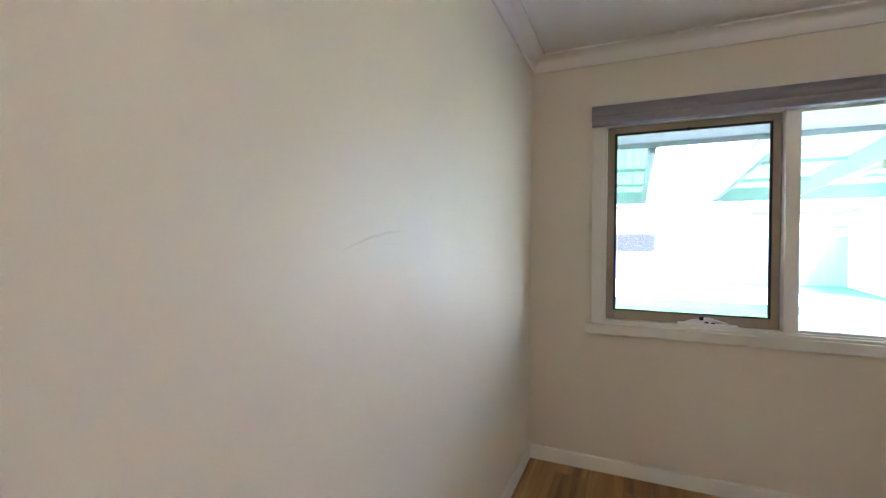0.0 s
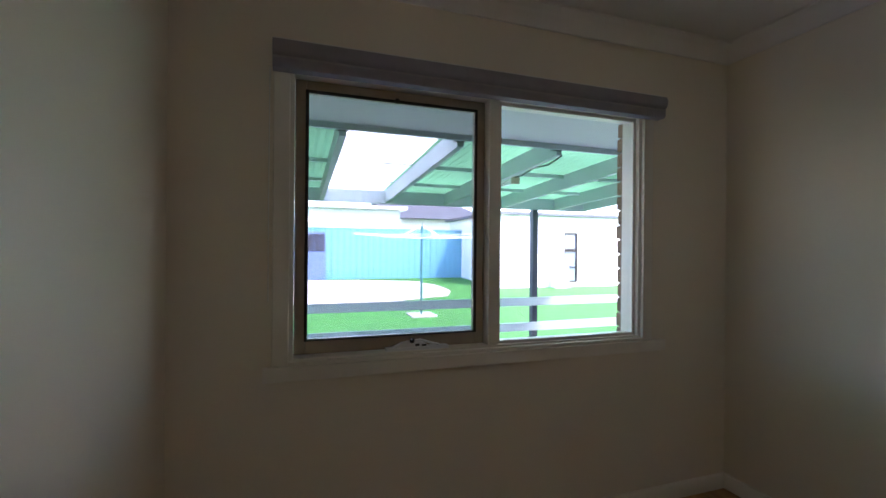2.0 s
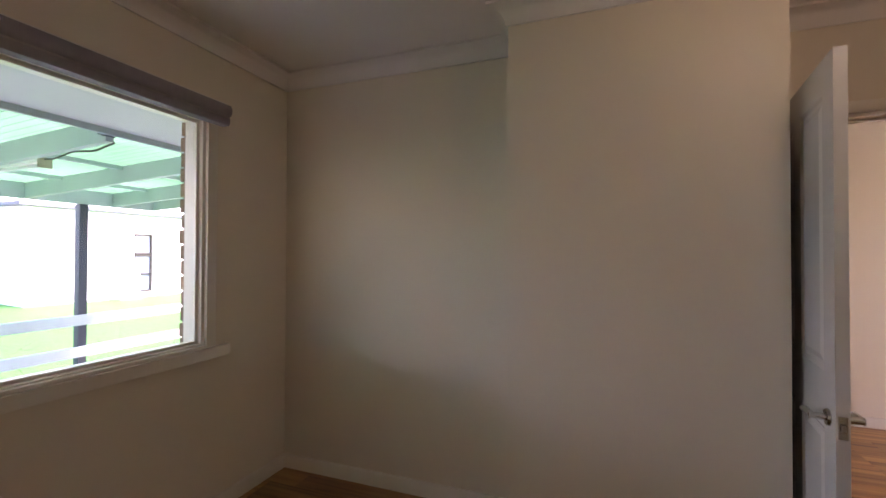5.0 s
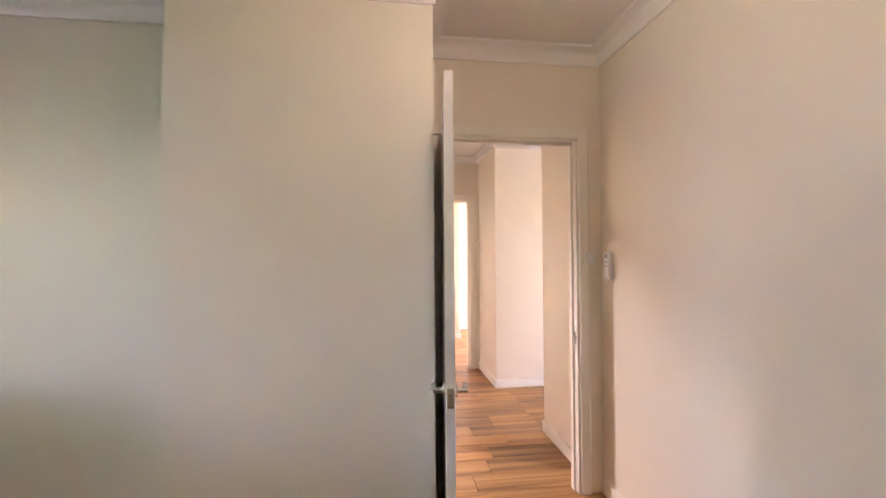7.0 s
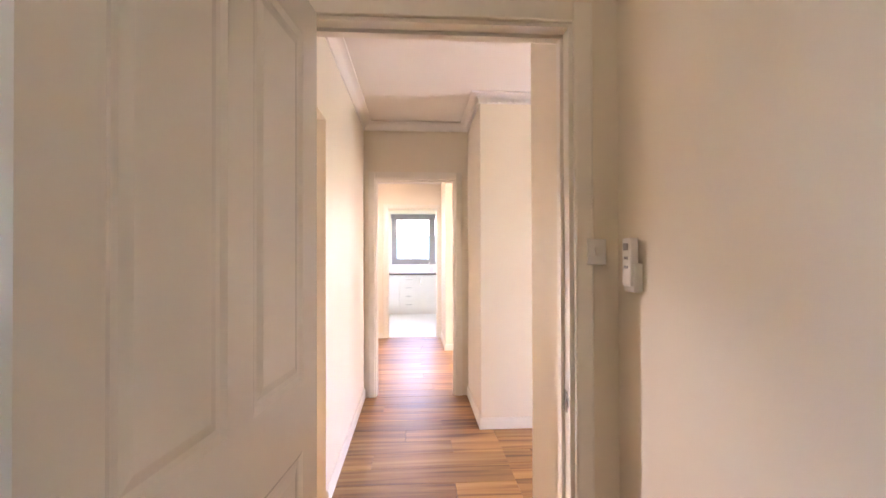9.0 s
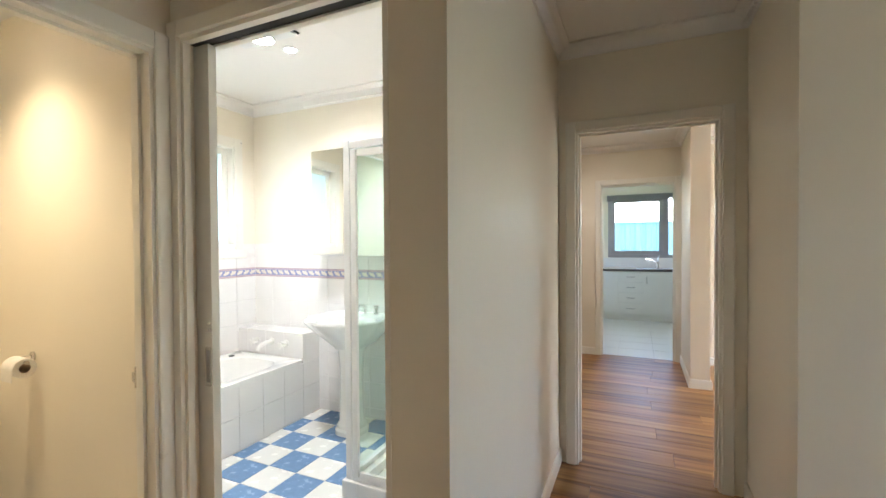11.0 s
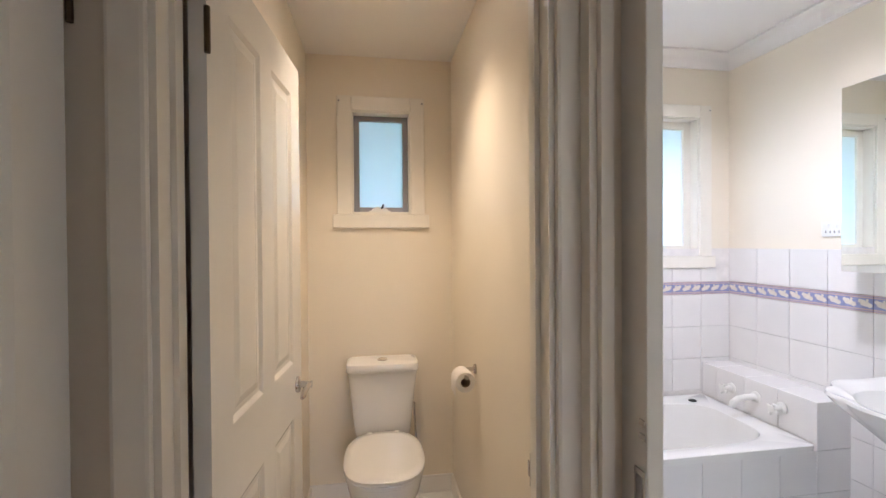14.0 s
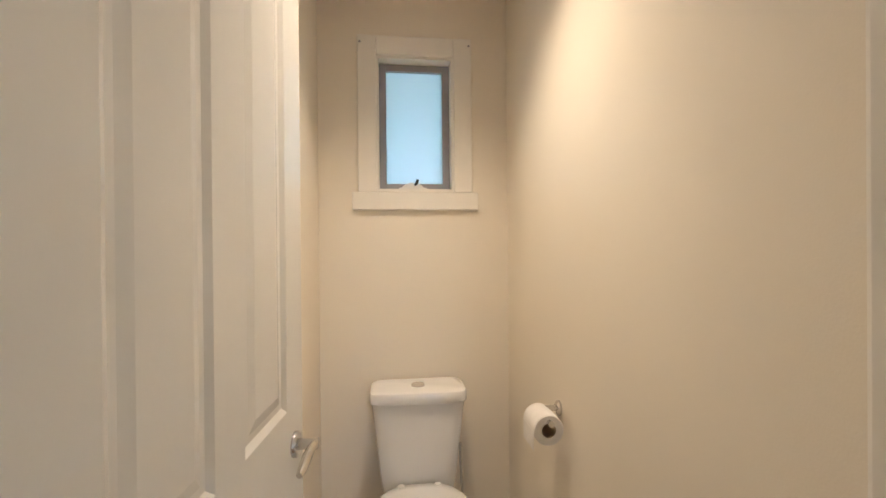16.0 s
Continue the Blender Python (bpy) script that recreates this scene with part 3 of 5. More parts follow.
def frame_boxes(x0, x1, z0, z1, y0, y1, w, wb=None):
    wb = w if wb is None else wb
    return [(x0, x0 + w, y0, y1, z0, z1), (x1 - w, x1, y0, y1, z0, z1), (x0 + w, x1 - w, y0, y1, z1 - w, z1), (x0 + w, x1 - w, y0, y1, z0, z0 + wb)]


win = thing("window_1", (-1.5, 0.05, 0.9), "white timber window with a taupe awning sash and a fixed pane", "window")
tagged(win, kind="structure")
boxes("frame", frame_boxes(-2.409, -0.616, 0.901, 2.109, -0.002, 0.125, 0.022, 0.02) + [(-1.515, -1.462, 0.0, 0.12, 0.921, 2.087)]
      + frame_boxes(-1.462, -0.638, 0.921, 2.087, 0.02, 0.05, 0.018, 0.014), TRIM, 0.003, win)
boxes("architrave", [(-2.468, -2.405, -0.02, -0.0005, 0.896, 2.17), (-0.62, -0.557, -0.02, -0.0005, 0.896, 2.17), (-2.404, -0.621, -0.0195, -0.0005, 2.104, 2.17)], TRIM, 0.004, win)
boxes("sill", [(-2.50, -0.475, -0.032, -0.0005, 0.836, 0.895), (-2.403, -0.622, -0.024, 0.018, 0.8955, 0.912)], TRIM, 0.004, win)
boxes("sash", frame_boxes(-2.386, -1.517, 0.922, 2.086, 0.055, 0.10, 0.046, 0.06), SASH, 0.004, win)
boxes("screen_frame", frame_boxes(-2.345, -1.558, 0.978, 2.045, 0.046, 0.054, 0.014, 0.009), DARK, 0.002, win)
glass_a = box("pane", -2.345, -1.558, 0.085, 0.089, 0.98, 2.042, CLEAR, 0, win)
glass_b = box("pane", -1.446, -0.654, 0.033, 0.037, 0.934, 2.071, CLEAR, 0, win)
fly = box("flyscreen", -2.335, -1.568, 0.0495, 0.0503, 0.988, 2.035, SCREEN, 0, win)
for o in (glass_a, glass_b, fly):
    o.visible_shadow = False
bm = bmesh.new()
add_box(bm, -2.0, -1.71, 0.004, 0.044, 0.912, 0.935, 0.004)
loft(bm, [[Vector((x, y, z)) for x, y in ((a, 0.01), (b, 0.01), (b, 0.042), (a, 0.042))] for a, b, z in ((-1.97, -1.80, 0.934), (-1.93, -1.83, 0.952), (-1.90, -1.85, 0.958))])
tube(bm, [(-1.88, 0.02, 0.956), (-1.88, 0.006, 0.964), (-1.85, -0.002, 0.968), (-1.79, -0.002, 0.950), (-1.76, 0.0, 0.942)], 0.006)
lathe(bm, [(0.0, 0.0), (0.009, 0.002), (0.009, 0.014), (0.0, 0.016)], (-1.88, 0.018, 0.957), (0, 0, 1), 10)
finish("winder", bm, material("winder_plastic", (0.86, 0.86, 0.86), 0.3), win, smooth=True)
bm = bmesh.new()
lathe(bm, [(0.0, 0.0), (0.011, 0.002), (0.011, 0.016), (0.0, 0.018)], (-1.885, 0.004, 0.957), (0, -0.3, 1), 10)
add_box(bm, -1.868, -1.85, 0.0045, 0.0095, 0.939, 0.948)
add_box(bm, -1.838, -1.818, 0.0045, 0.0095, 0.938, 0.945)
finish("winder_knob", bm, DARK, win, smooth=True)
bm = bmesh.new()
lathe(bm, [(0.0, 0.0), (0.012, 0.002), (0.012, 0.016), (0.0, 0.02)], (-1.955, 0.045, 2.035), (0, -1, 0), 12)
finish("catch", bm, DARK, win, smooth=True)

# rolled roman blind over the window
blind = thing("blind", (-1.5, -0.04, 2.08), "grey fabric blind drawn fully up above the window", "blind")
bm = bmesh.new()
prof = [(0.002, 0.0), (0.05, 0.0), (0.058, 0.012), (0.058, 0.035), (0.05, 0.043), (0.062, 0.05), (0.072, 0.062), (0.074, 0.085), (0.066, 0.105), (0.05, 0.112), (0.002, 0.112)]
loft(bm, [[Vector((x, -u - 0.019, 2.078 + w)) for u, w in prof] for x in (-2.47, -0.535)])
finish("folded_fabric", bm, BLIND, blind, smooth=True)
boxes("head_rail", [(-2.465, -0.54, -0.06, -0.0195, 2.1905, 2.20)], PLASTIC, 0.003, blind)
boxes("bottom_bar", [(-2.472, -0.533, -0.075, -0.072, 2.115, 2.123)], GREY_ALU, 0.001, blind)
bm = bmesh.new()
tube(bm, [(-2.481, -0.03, 2.09), (-2.483, -0.028, 1.6), (-2.482, -0.028, 1.16)], 0.0025, 6)
finish("cord", bm, PLASTIC, blind)

# remote control in its holder on the wall beside the door, and the switch
rem = thing("remote_control", (0.085, -3.655, 1.25), "white air conditioner remote in its holder on the wall", "remote")
boxes("holder", [(0.055, 0.115, -3.664, -3.637, 1.235, 1.315)], PLASTIC, 0.006, rem)
boxes("handset", [(0.06, 0.11, -3.655, -3.630, 1.25, 1.385)], PLASTIC, 0.008, rem)
boxes("screen", [(0.073, 0.097, -3.6305, -3.628, 1.35, 1.37)], GREY_ALU, 0.001, rem)
for bx0 in (0.073, 0.085):
    for bz0 in (1.30, 1.325):
        boxes("button", [(bx0, bx0 + 0.008, -3.6305, -3.6285, bz0, bz0 + 0.008)], GREY_ALU, 0.001, rem)
sw = thing("light_switch", (0.195, -3.587, 1.345), "white light switch plate beside the bedroom door", "switch")
boxes("plate", [(0.174, 0.1815, -3.616, -3.558, 1.308, 1.385)], PLASTIC, 0.003, sw)
boxes("rocker", [(0.169, 0.1745, -3.594, -3.581, 1.336, 1.360)], PLASTIC, 0.0015, sw)
st = thing("strike_plate", (0.25, -3.51, 0.93), "metal strike plate on the door jamb", "strike plate")
boxes("plate", [(0.218, 0.246, -3.5125, -3.5085, 0.855, 0.92)], CHROME, 0.001, st)
boxes("lip", [(0.206, 0.218, -3.514, -3.509, 0.873, 0.903)], CHROME, 0.001, st)
st2 = thing("strike_plate", (1.171, -1.43, 0.9), "metal strike plate on the toilet door jamb", "strike plate")
boxes("plate", [(1.1675, 1.1715, -1.421, -1.398, 0.865, 0.94)], CHROME, 0.001, st2)
boxes("lip", [(1.1665, 1.1695, -1.398, -1.388, 0.885, 0.92)], CHROME, 0.001, st2)
# scuff left on the bedroom wall
bm = bmesh.new()
tube(bm, [(-2.8455, -1.625 - 0.42 * k / 8, 1.397 - 0.08 * (k / 8) ** 2) for k in range(9)], [0.0045 + 0.003 * math.sin(k / 8 * math.pi) for k in range(9)], 8)
tagged(finish("wall_scuff", bm, material("scuff_grey", (0.80, 0.73, 0.605), 0.42)), kind="structure")

# ---- bath: sliding door, fittings ----
slide = thing("sliding_door", (1.3, -1.6, 0), "white sliding door pushed back into its wall cavity", "door")
boxes("leaf", [(1.300, 1.333, -1.627, -1.50, 0.008, 2.085)], DOOR, 0.003, slide)
boxes("flush_pull", [(1.2975, 1.302, -1.623, -1.591, 0.86, 1.0)], CHROME, 0.002, slide)
boxes("pull_recess", [(1.2965, 1.298, -1.616, -1.598, 0.872, 0.988)], GREY_ALU, 0.0005, slide)
boxes("lock", [(1.2975, 1.302, -1.624, -1.606, 1.08, 1.092), (1.2975, 1.302, -1.624, -1.606, 1.055, 1.067)], CHROME, 0.002, slide)
tagged(boxes("trim_bath_door", [(1.248, 1.275, -1.568, -1.549, 0, 2.08), (1.337, 1.352, -1.568, -1.549, 0, 2.08), (1.248, 1.352, -2.401, -2.383, 0, 2.08),
                                (1.248, 1.276, -2.401, -1.549, 2.08, 2.101), (1.324, 1.352, -2.401, -1.549, 2.08, 2.101),
                                (1.352, 1.366, -2.46, -2.39, 0, 2.16), (1.352, 1.366, -1.56, -1.49, 0, 2.16), (1.352, 1.366, -2.39, -1.56, 2.09, 2.16)], TRIM, 0.002), kind="structure")
tagged(boxes("trim_bath_architrave", [(1.232, 1.2495, -1.553, -1.502, 0, 2.15), (1.232, 1.2495, -2.398, -1.5535, 2.095, 2.15)], TRIM, 0.003), kind="structure")
tagged(boxes("trim_slider_track", [(1.277, 1.323, -2.383, -1.549, 2.088, 2.1)], DARK), kind="structure")

# bath tub set into a tiled surround
tub = thing("bathtub", (2.1, -0.26, 0), "white inset bathtub with a wide rim in a tiled surround", "bathtub")
bm = bmesh.new()
x0, x1, y0, y1 = 1.352, 2.858, -0.618, 0.088
cx, cy, rx, ry = (x0 + x1) / 2, (y0 + y1) / 2, (x1 - x0) / 2, (y1 - y0) / 2
spec = [(rx, ry, 0.425, 40), (rx, ry, 0.457, 60), (rx - 0.003, ry - 0.003, 0.46, 60), (rx - 0.085, ry - 0.075, 0.46, 5), (rx - 0.10, ry - 0.09, 0.45, 4.5), (rx - 0.14, ry - 0.12, 0.25, 4), (rx - 0.20, ry - 0.16, 0.12, 3.6), (rx - 0.28, ry - 0.22, 0.095, 3.2)]
loft(bm, [oval(cx, cy, z, a, b, p, 64) for a, b, z, p in spec], False, True)
finish("shell", bm, ENAMEL, tub, smooth=True)
bm = bmesh.new()
lathe(bm, [(0.0, 0), (0.022, 0.001), (0.022, 0.006), (0.0, 0.008)], (2.70, -0.02, 0.462), (0, 0, 1), 16)
finish("plug", bm, DARK, tub, smooth=True)
bm = bmesh.new()
tube(bm, [(2.18, 0.02, 0.462), (2.185, 0.0, 0.52), (2.22, -0.03, 0.545), (2.30, -0.08, 0.53), (2.36, -0.12, 0.51), (2.39, -0.13, 0.495)], [0.017, 0.018, 0.018, 0.016, 0.019, 0.023], 12)
finish("grab_handle", bm, CHROME, tub, smooth=True)


def cross_tap(name, y):
    t = thing(name, (2.86, y, 0.57), "cream bath tap with a four-arm handle", "tap", "taps over the bath")
    bm = bmesh.new()
    lathe(bm, [(0.03, 0.0), (0.03, 0.006), (0.016, 0.012), (0.013, 0.045), (0.018, 0.05), (0.018, 0.066), (0.0, 0.07)], (2.855, y, 0.57), (-1, 0, 0), 18)
    for a in (0.4, 0.4 + math.pi / 2):
        d = Vector((0, math.cos(a), math.sin(a))) * 0.03
        c = Vector((2.797, y, 0.57))
        tube(bm, [c - d, c - d * 0.5, c, c + d * 0.5, c + d], [0.008, 0.006, 0.007, 0.006, 0.008], 8)
    finish("handle", bm, PLASTIC, t, smooth=True)


cross_tap("bath_tap", -0.14)
cross_tap("bath_tap", -0.45)
sp = thing("bath_spout", (2.86, -0.30, 0.57), "cream bath spout on the tiled ledge", "spout")
bm = bmesh.new()
lathe(bm, [(0.03, 0.0), (0.03, 0.006), (0.018, 0.012), (0.016, 0.02)], (2.855, -0.30, 0.575), (-1, 0, 0), 18)
tube(bm, [(2.85, -0.30, 0.575), (2.80, -0.30, 0.578), (2.75, -0.30, 0.572), (2.715, -0.30, 0.555), (2.705, -0.30, 0.53)], [0.016, 0.016, 0.017, 0.017, 0.015], 12)
finish("arm", bm, PLASTIC, sp, smooth=True)

# basin on its pedestal
basin = thing("pedestal_basin", (2.82, -1.06, 0), "white ceramic pedestal basin with a scalloped rim", "basin")
bm = bmesh.new()


def shell(z, a, b, n=48, wave=0.0, cx=2.79):
    out = []
    for i in range(n):
        t = 2 * math.pi * i / n
        c, s = math.cos(t), math.sin(t)
        k = 1 + wave * (abs(math.cos(5 * t)) - 0.5)
        x = cx + (a * c * k if c < 0 else 0.268 * min(1, abs(c) ** 0.4))
        out.append(Vector((x, -1.12 + b * k * math.copysign(abs(s) ** 0.8, s), z)))
    return out


rows = [(0.62, 0.10, 0.10, 0), (0.68, 0.16, 0.16, 0), (0.75, 0.235, 0.235, 0.02), (0.80, 0.29, 0.275, 0.05), (0.826, 0.305, 0.295, 0.07), (0.838, 0.302, 0.292, 0.07), (0.834, 0.28, 0.265, 0.06)]
rs = [shell(z, a, b, 80, w) for z, a, b, w in rows]
rs += [[Vector((2.755 + 0.205 * k * math.cos(2 * math.pi * i / 80), -1.12 + 0.22 * k * math.sin(2 * math.pi * i / 80), z)) for i in range(80)] for k, z in ((1.0, 0.815), (0.92, 0.77), (0.7, 0.72), (0.3, 0.70))]
loft(bm, rs, True, True)
finish("bowl", bm, CERAMIC, basin, smooth=True)
bm = bmesh.new()
loft(bm, [oval(2.81, -1.12, z, a, b, 2.4, 24) for z, a, b in ((0.0, 0.115, 0.115), (0.03, 0.115, 0.115), (0.045, 0.10, 0.10), (0.07, 0.10, 0.10), (0.09, 0.088, 0.085), (0.4, 0.078, 0.075), (0.6, 0.09, 0.09), (0.65, 0.11, 0.11))])
finish("pedestal", bm, CERAMIC, basin, smooth=True)
for y in (-1.02, -1.22):
    bm = bmesh.new()
    lathe(bm, [(0.022, 0.0), (0.022, 0.006), (0.013, 0.012), (0.012, 0.04), (0.02, 0.045), (0.02, 0.065), (0.0, 0.07)], (2.985, y, 0.833), (0, 0, 1), 16)
    finish("tap", bm, CHROME, basin, smooth=True)
bm = bmesh.new()
tube(bm, [(2.99, -1.12, 0.832), (2.99, -1.12, 0.88), (2.96, -1.12, 0.90), (2.90, -1.12, 0.895), (2.875, -1.12, 0.88)], 0.011, 10)
finish("spout", bm, CHROME, basin, smooth=True)

# mirror cabinet
mir = thing("mirror_cabinet", (2.95, -1.2, 1.28), "frameless mirror-fronted cabinet over the basin", "mirror")
box("body", 2.846, 3.058, -1.50, -0.745, 1.285, 2.07, ALU, 0, mir)
box("mirror", 2.838, 2.8455, -1.505, -0.74, 1.28, 2.075, MIRROR, 0.0015, mir)

# power point on the bathroom wall
gpo = thing("power_outlet", (3.055, -0.46, 1.47), "white double power outlet on the bathroom wall", "power outlet")
boxes("plate", [(3.050, 3.0595, -0.585, -0.48, 1.435, 1.505)], PLASTIC, 0.003, gpo)
for y in (-0.553, -0.512):
    boxes("rocker", [(3.046, 3.0505, y - 0.005, y + 0.005, 1.482, 1.496)], PLASTIC, 0.001, gpo)
    for d in (-0.012, 0.009):
        boxes("socket_slot", [(3.0488, 3.0502, y + d, y + d + 0.003, 1.452, 1.464)], DARK, 0, gpo)

# shower enclosure in white aluminium
shw = thing("shower_enclosure", (2.6, -2.0, 0), "corner shower with white aluminium frame and clear glass", "shower")
px, py = 2.13, -1.61
boxes("hob", [(px - 0.035, 3.058, py - 0.06, py + 0.035, 0.002, 0.105), (px - 0.035, px + 0.06, -2.458, py - 0.06, 0.002, 0.105)], TILE, 0.006, shw)
box("base", px + 0.06, 3.058, -2.458, py - 0.06, 0.002, 0.05, ENAMEL, 0, shw)
fr = [(px - 0.018, px + 0.018, py - 0.018, py + 0.018, 0.106, 1.915), (px - 0.016, px + 0.016, -2.458, -2.425, 0.106, 1.9), (3.025, 3.058, py - 0.016, py + 0.016, 0.106, 1.9)]
fr += [(px - 0.02, px + 0.02, -2.458, py - 0.022, 1.87, 1.91), (px - 0.02, px + 0.02, -2.458, py - 0.022, 0.106, 0.135), (px + 0.022, 3.058, py - 0.02, py + 0.02, 1.87, 1.91), (px + 0.022, 3.058, py - 0.02, py + 0.02, 0.106, 0.135)]
fr += [(px - 0.028, px - 0.008, py - 0.066, py - 0.034, 0.13, 1.862), (px - 0.028, px - 0.01, -2.424, py - 0.076, 1.825, 1.861), (px - 0.028, px - 0.01, -2.424, py - 0.076, 0.137, 0.165)]
boxes("frame", fr, ALU, 0.003, shw)
g1 = box("pane", px - 0.003, px + 0.003, -2.425, py - 0.022, 0.13, 1.875, SHOWER_GLASS, 0, shw)
g2 = box("pane", px + 0.022, 3.025, py - 0.003, py + 0.003, 0.13, 1.875, SHOWER_GLASS, 0, shw)
g1.visible_shadow = g2.visible_shadow = False
bm = bmesh.new()
tube(bm, [(2.9, -2.458, 2.0), (2.9, -2.36, 2.02), (2.88, -2.28, 1.98)], 0.01, 8)
lathe(bm, [(0.01, 0.0), (0.035, 0.03), (0.035, 0.04), (0.0, 0.042)], (2.88, -2.28, 1.98), (-0.1, 0.35, -0.9), 16)
finish("rose", bm, CHROME, shw, smooth=True)

# heat lamp with light in the bathroom ceiling
heat = thing("heat_lamp", (2.015, -1.04, 2.579), "white ceiling heater with two glass globes and a lit lamp", "heat lamp")
# dark-coloured plate paints in the shade of the gap round the heater
boxes("shadow_gap", [(1.862, 2.168, -1.254, -0.828, 2.572, 2.579)], DARK, 0, heat)
boxes("plate", [(1.87, 2.16, -1.246, -0.836, 2.560, 2.572)], ALU, 0.005, heat)
LIT_GLOBE = emitter("lit_globe", (1.0, 0.95, 0.88), 9.0)
DULL_GLOBE = material("silvered_globe", (0.66, 0.68, 0.66), 0.14, 0.75, vary=0.3, scale=18)
for x, y, lit in ((1.965, -0.965, False), (1.955, -1.145, False), (2.095, -1.04, True)):
    bm = bmesh.new()
    lathe(bm, [(0.074, 0.0), (0.076, 0.008), (0.066, 0.011), (0.062, 0.004)], (x, y, 2.560), (0, 0, -1), 28)
    finish("ring", bm, ALU, heat, smooth=True)
    bm = bmesh.new()
    if lit:
        lathe(bm, [(0.060, -0.001), (0.056, 0.010), (0.036, 0.018), (0.0, 0.021)], (x, y, 2.560), (0, 0, -1), 24)
    else:
        lathe(bm, [(0.050, -0.001), (0.058, 0.022), (0.060, 0.034), (0.054, 0.041), (0.030, 0.034), (0.0, 0.028)], (x, y, 2.560), (0, 0, -1), 24)
    finish("globe", bm, LIT_GLOBE if lit else DULL_GLOBE, heat, smooth=True)

# small awning windows of the toilet and bathroom


def small_window(name, x0, x1, z0, z1, label, sash_mat, arch=0.075, rail=0.03):
    w = tagged(thing(name, ((x0 + x1) / 2, 0.15, z0), label, "window"), kind="structure")
    boxes("reveal", [(x0 + 0.0005, x0 + 0.012, 0.0985, 0.218, z0 + 0.012, z1 - 0.012), (x1 - 0.012, x1 - 0.0005, 0.0985, 0.218, z0 + 0.012, z1 - 0.012), (x0 + 0.0005, x1 - 0.0005, 0.0985, 0.218, z1 - 0.012, z1 - 0.0005), (x0 + 0.0005, x1 - 0.0005, 0.0985, 0.218, z0 + 0.0005, z0 + 0.012)], TRIM, 0, w)
    boxes("architrave", [(x0 - arch, x0 + 0.003, 0.082, 0.0985, z0 - 0.003, z1 + arch), (x1 - 0.003, x1 + arch, 0.082, 0.0985, z0 - 0.003, z1 + arch), (x0 + 0.004, x1 - 0.004, 0.0825, 0.0985, z1 - 0.003, z1 + arch)], TRIM, 0.004, w)
    boxes("sill", [(x0 - arch - 0.025, x1 + arch + 0.025, 0.078, 0.112, z0 - 0.078, z0 - 0.0035)], TRIM, 0.005, w)
    boxes("sash", frame_boxes(x0 + 0.012, x1 - 0.012, z0 + 0.012, z1 - 0.012, 0.16, 0.195, rail), sash_mat, 0.003, w)
    p = box("pane", x0 + rail + 0.01, x1 - rail - 0.01, 0.176, 0.18, z0 + rail + 0.01, z1 - rail - 0.01, FROST, 0, w)
    p.visible_shadow = False
    xm = (x0 + x1) / 2
    bm = bmesh.new()
    add_box(bm, xm - 0.07, xm + 0.05, 0.13, 0.16, z0 + 0.012, z0 + 0.022, 0.003)
    loft(bm, [oval(xm - 0.01, 0.147, z0 + 0.022 + h, a, 0.011, 2.5, 16) for h, a in ((0, 0.05), (0.012, 0.04), (0.022, 0.015))])
    finish("winder", bm, PLASTIC, w, smooth=True)
    bm = bmesh.new()
    tube(bm, [(xm, 0.14, z0 + 0.035), (xm + 0.005, 0.125, z0 + 0.04), (xm + 0.01, 0.12, z0 + 0.055)], 0.006, 8)
    finish("knob", bm, DARK, w, smooth=True)
    for x in (x0 - arch + 0.012, x1 + arch - 0.012):
        bm = bmesh.new()
        lathe(bm, [(0.005, 0), (0.004, 0.002), (0, 0.003)], (x, 0.0818, z1 + arch - 0.03), (0, -1, 0), 8)
        finish("screw", bm, GREY_ALU, w)
    return w


small_window("window_2", 0.706, 1.034, 1.58, 2.15, "white trimmed awning window with frosted glass in the toilet", GREY_ALU)
small_window("window_3", 1.50, 2.845, 1.33, 2.19, "white awning window with patterned glass above the bath", TRIM, rail=0.05)

# ---- toilet ----
wc = thing("toilet", (0.865, -0.3, 0), "white close-coupled toilet with its lid shut", "toilet")
tx = 0.865
bm = bmesh.new()
loft(bm, [oval(tx, -0.30, z, a, b, p, 40, f) for z, a, b, p, f in ((0.0, 0.105, 0.30, 3.2, 0.62), (0.02, 0.10, 0.295, 3.2, 0.62), (0.14, 0.095, 0.285, 3, 0.64), (0.215, 0.103, 0.285, 2.8, 0.68), (0.265, 0.135, 0.285, 2.6, 0.75), (0.315, 0.164, 0.285, 2.5, 0.80), (0.375, 0.178, 0.285, 2.4, 0.83), (0.392, 0.176, 0.283, 2.4, 0.83))])
finish("bowl", bm, CERAMIC, wc, smooth=True)
bm = bmesh.new()
loft(bm, [oval(tx, -0.315, z, a, b, 2.5, 48, f) for z, a, b, f in ((0.394, 0.176, 0.20, 1.15), (0.398, 0.180, 0.205, 1.15), (0.411, 0.180, 0.205, 1.15), (0.414, 0.177, 0.202, 1.15))])
finish("seat", bm, CERAMIC, wc, smooth=True)


def lid_ring(z, a, b, f):
    """Seat lid outline: round in front, squarer towards the cistern."""
    return [Vector((v.x, v.y if v.y < -0.315 else -0.315 + (v.y + 0.315) * 1.2, v.z)) for v in oval(tx, -0.315, z, a, b, 2.7, 48, f)]


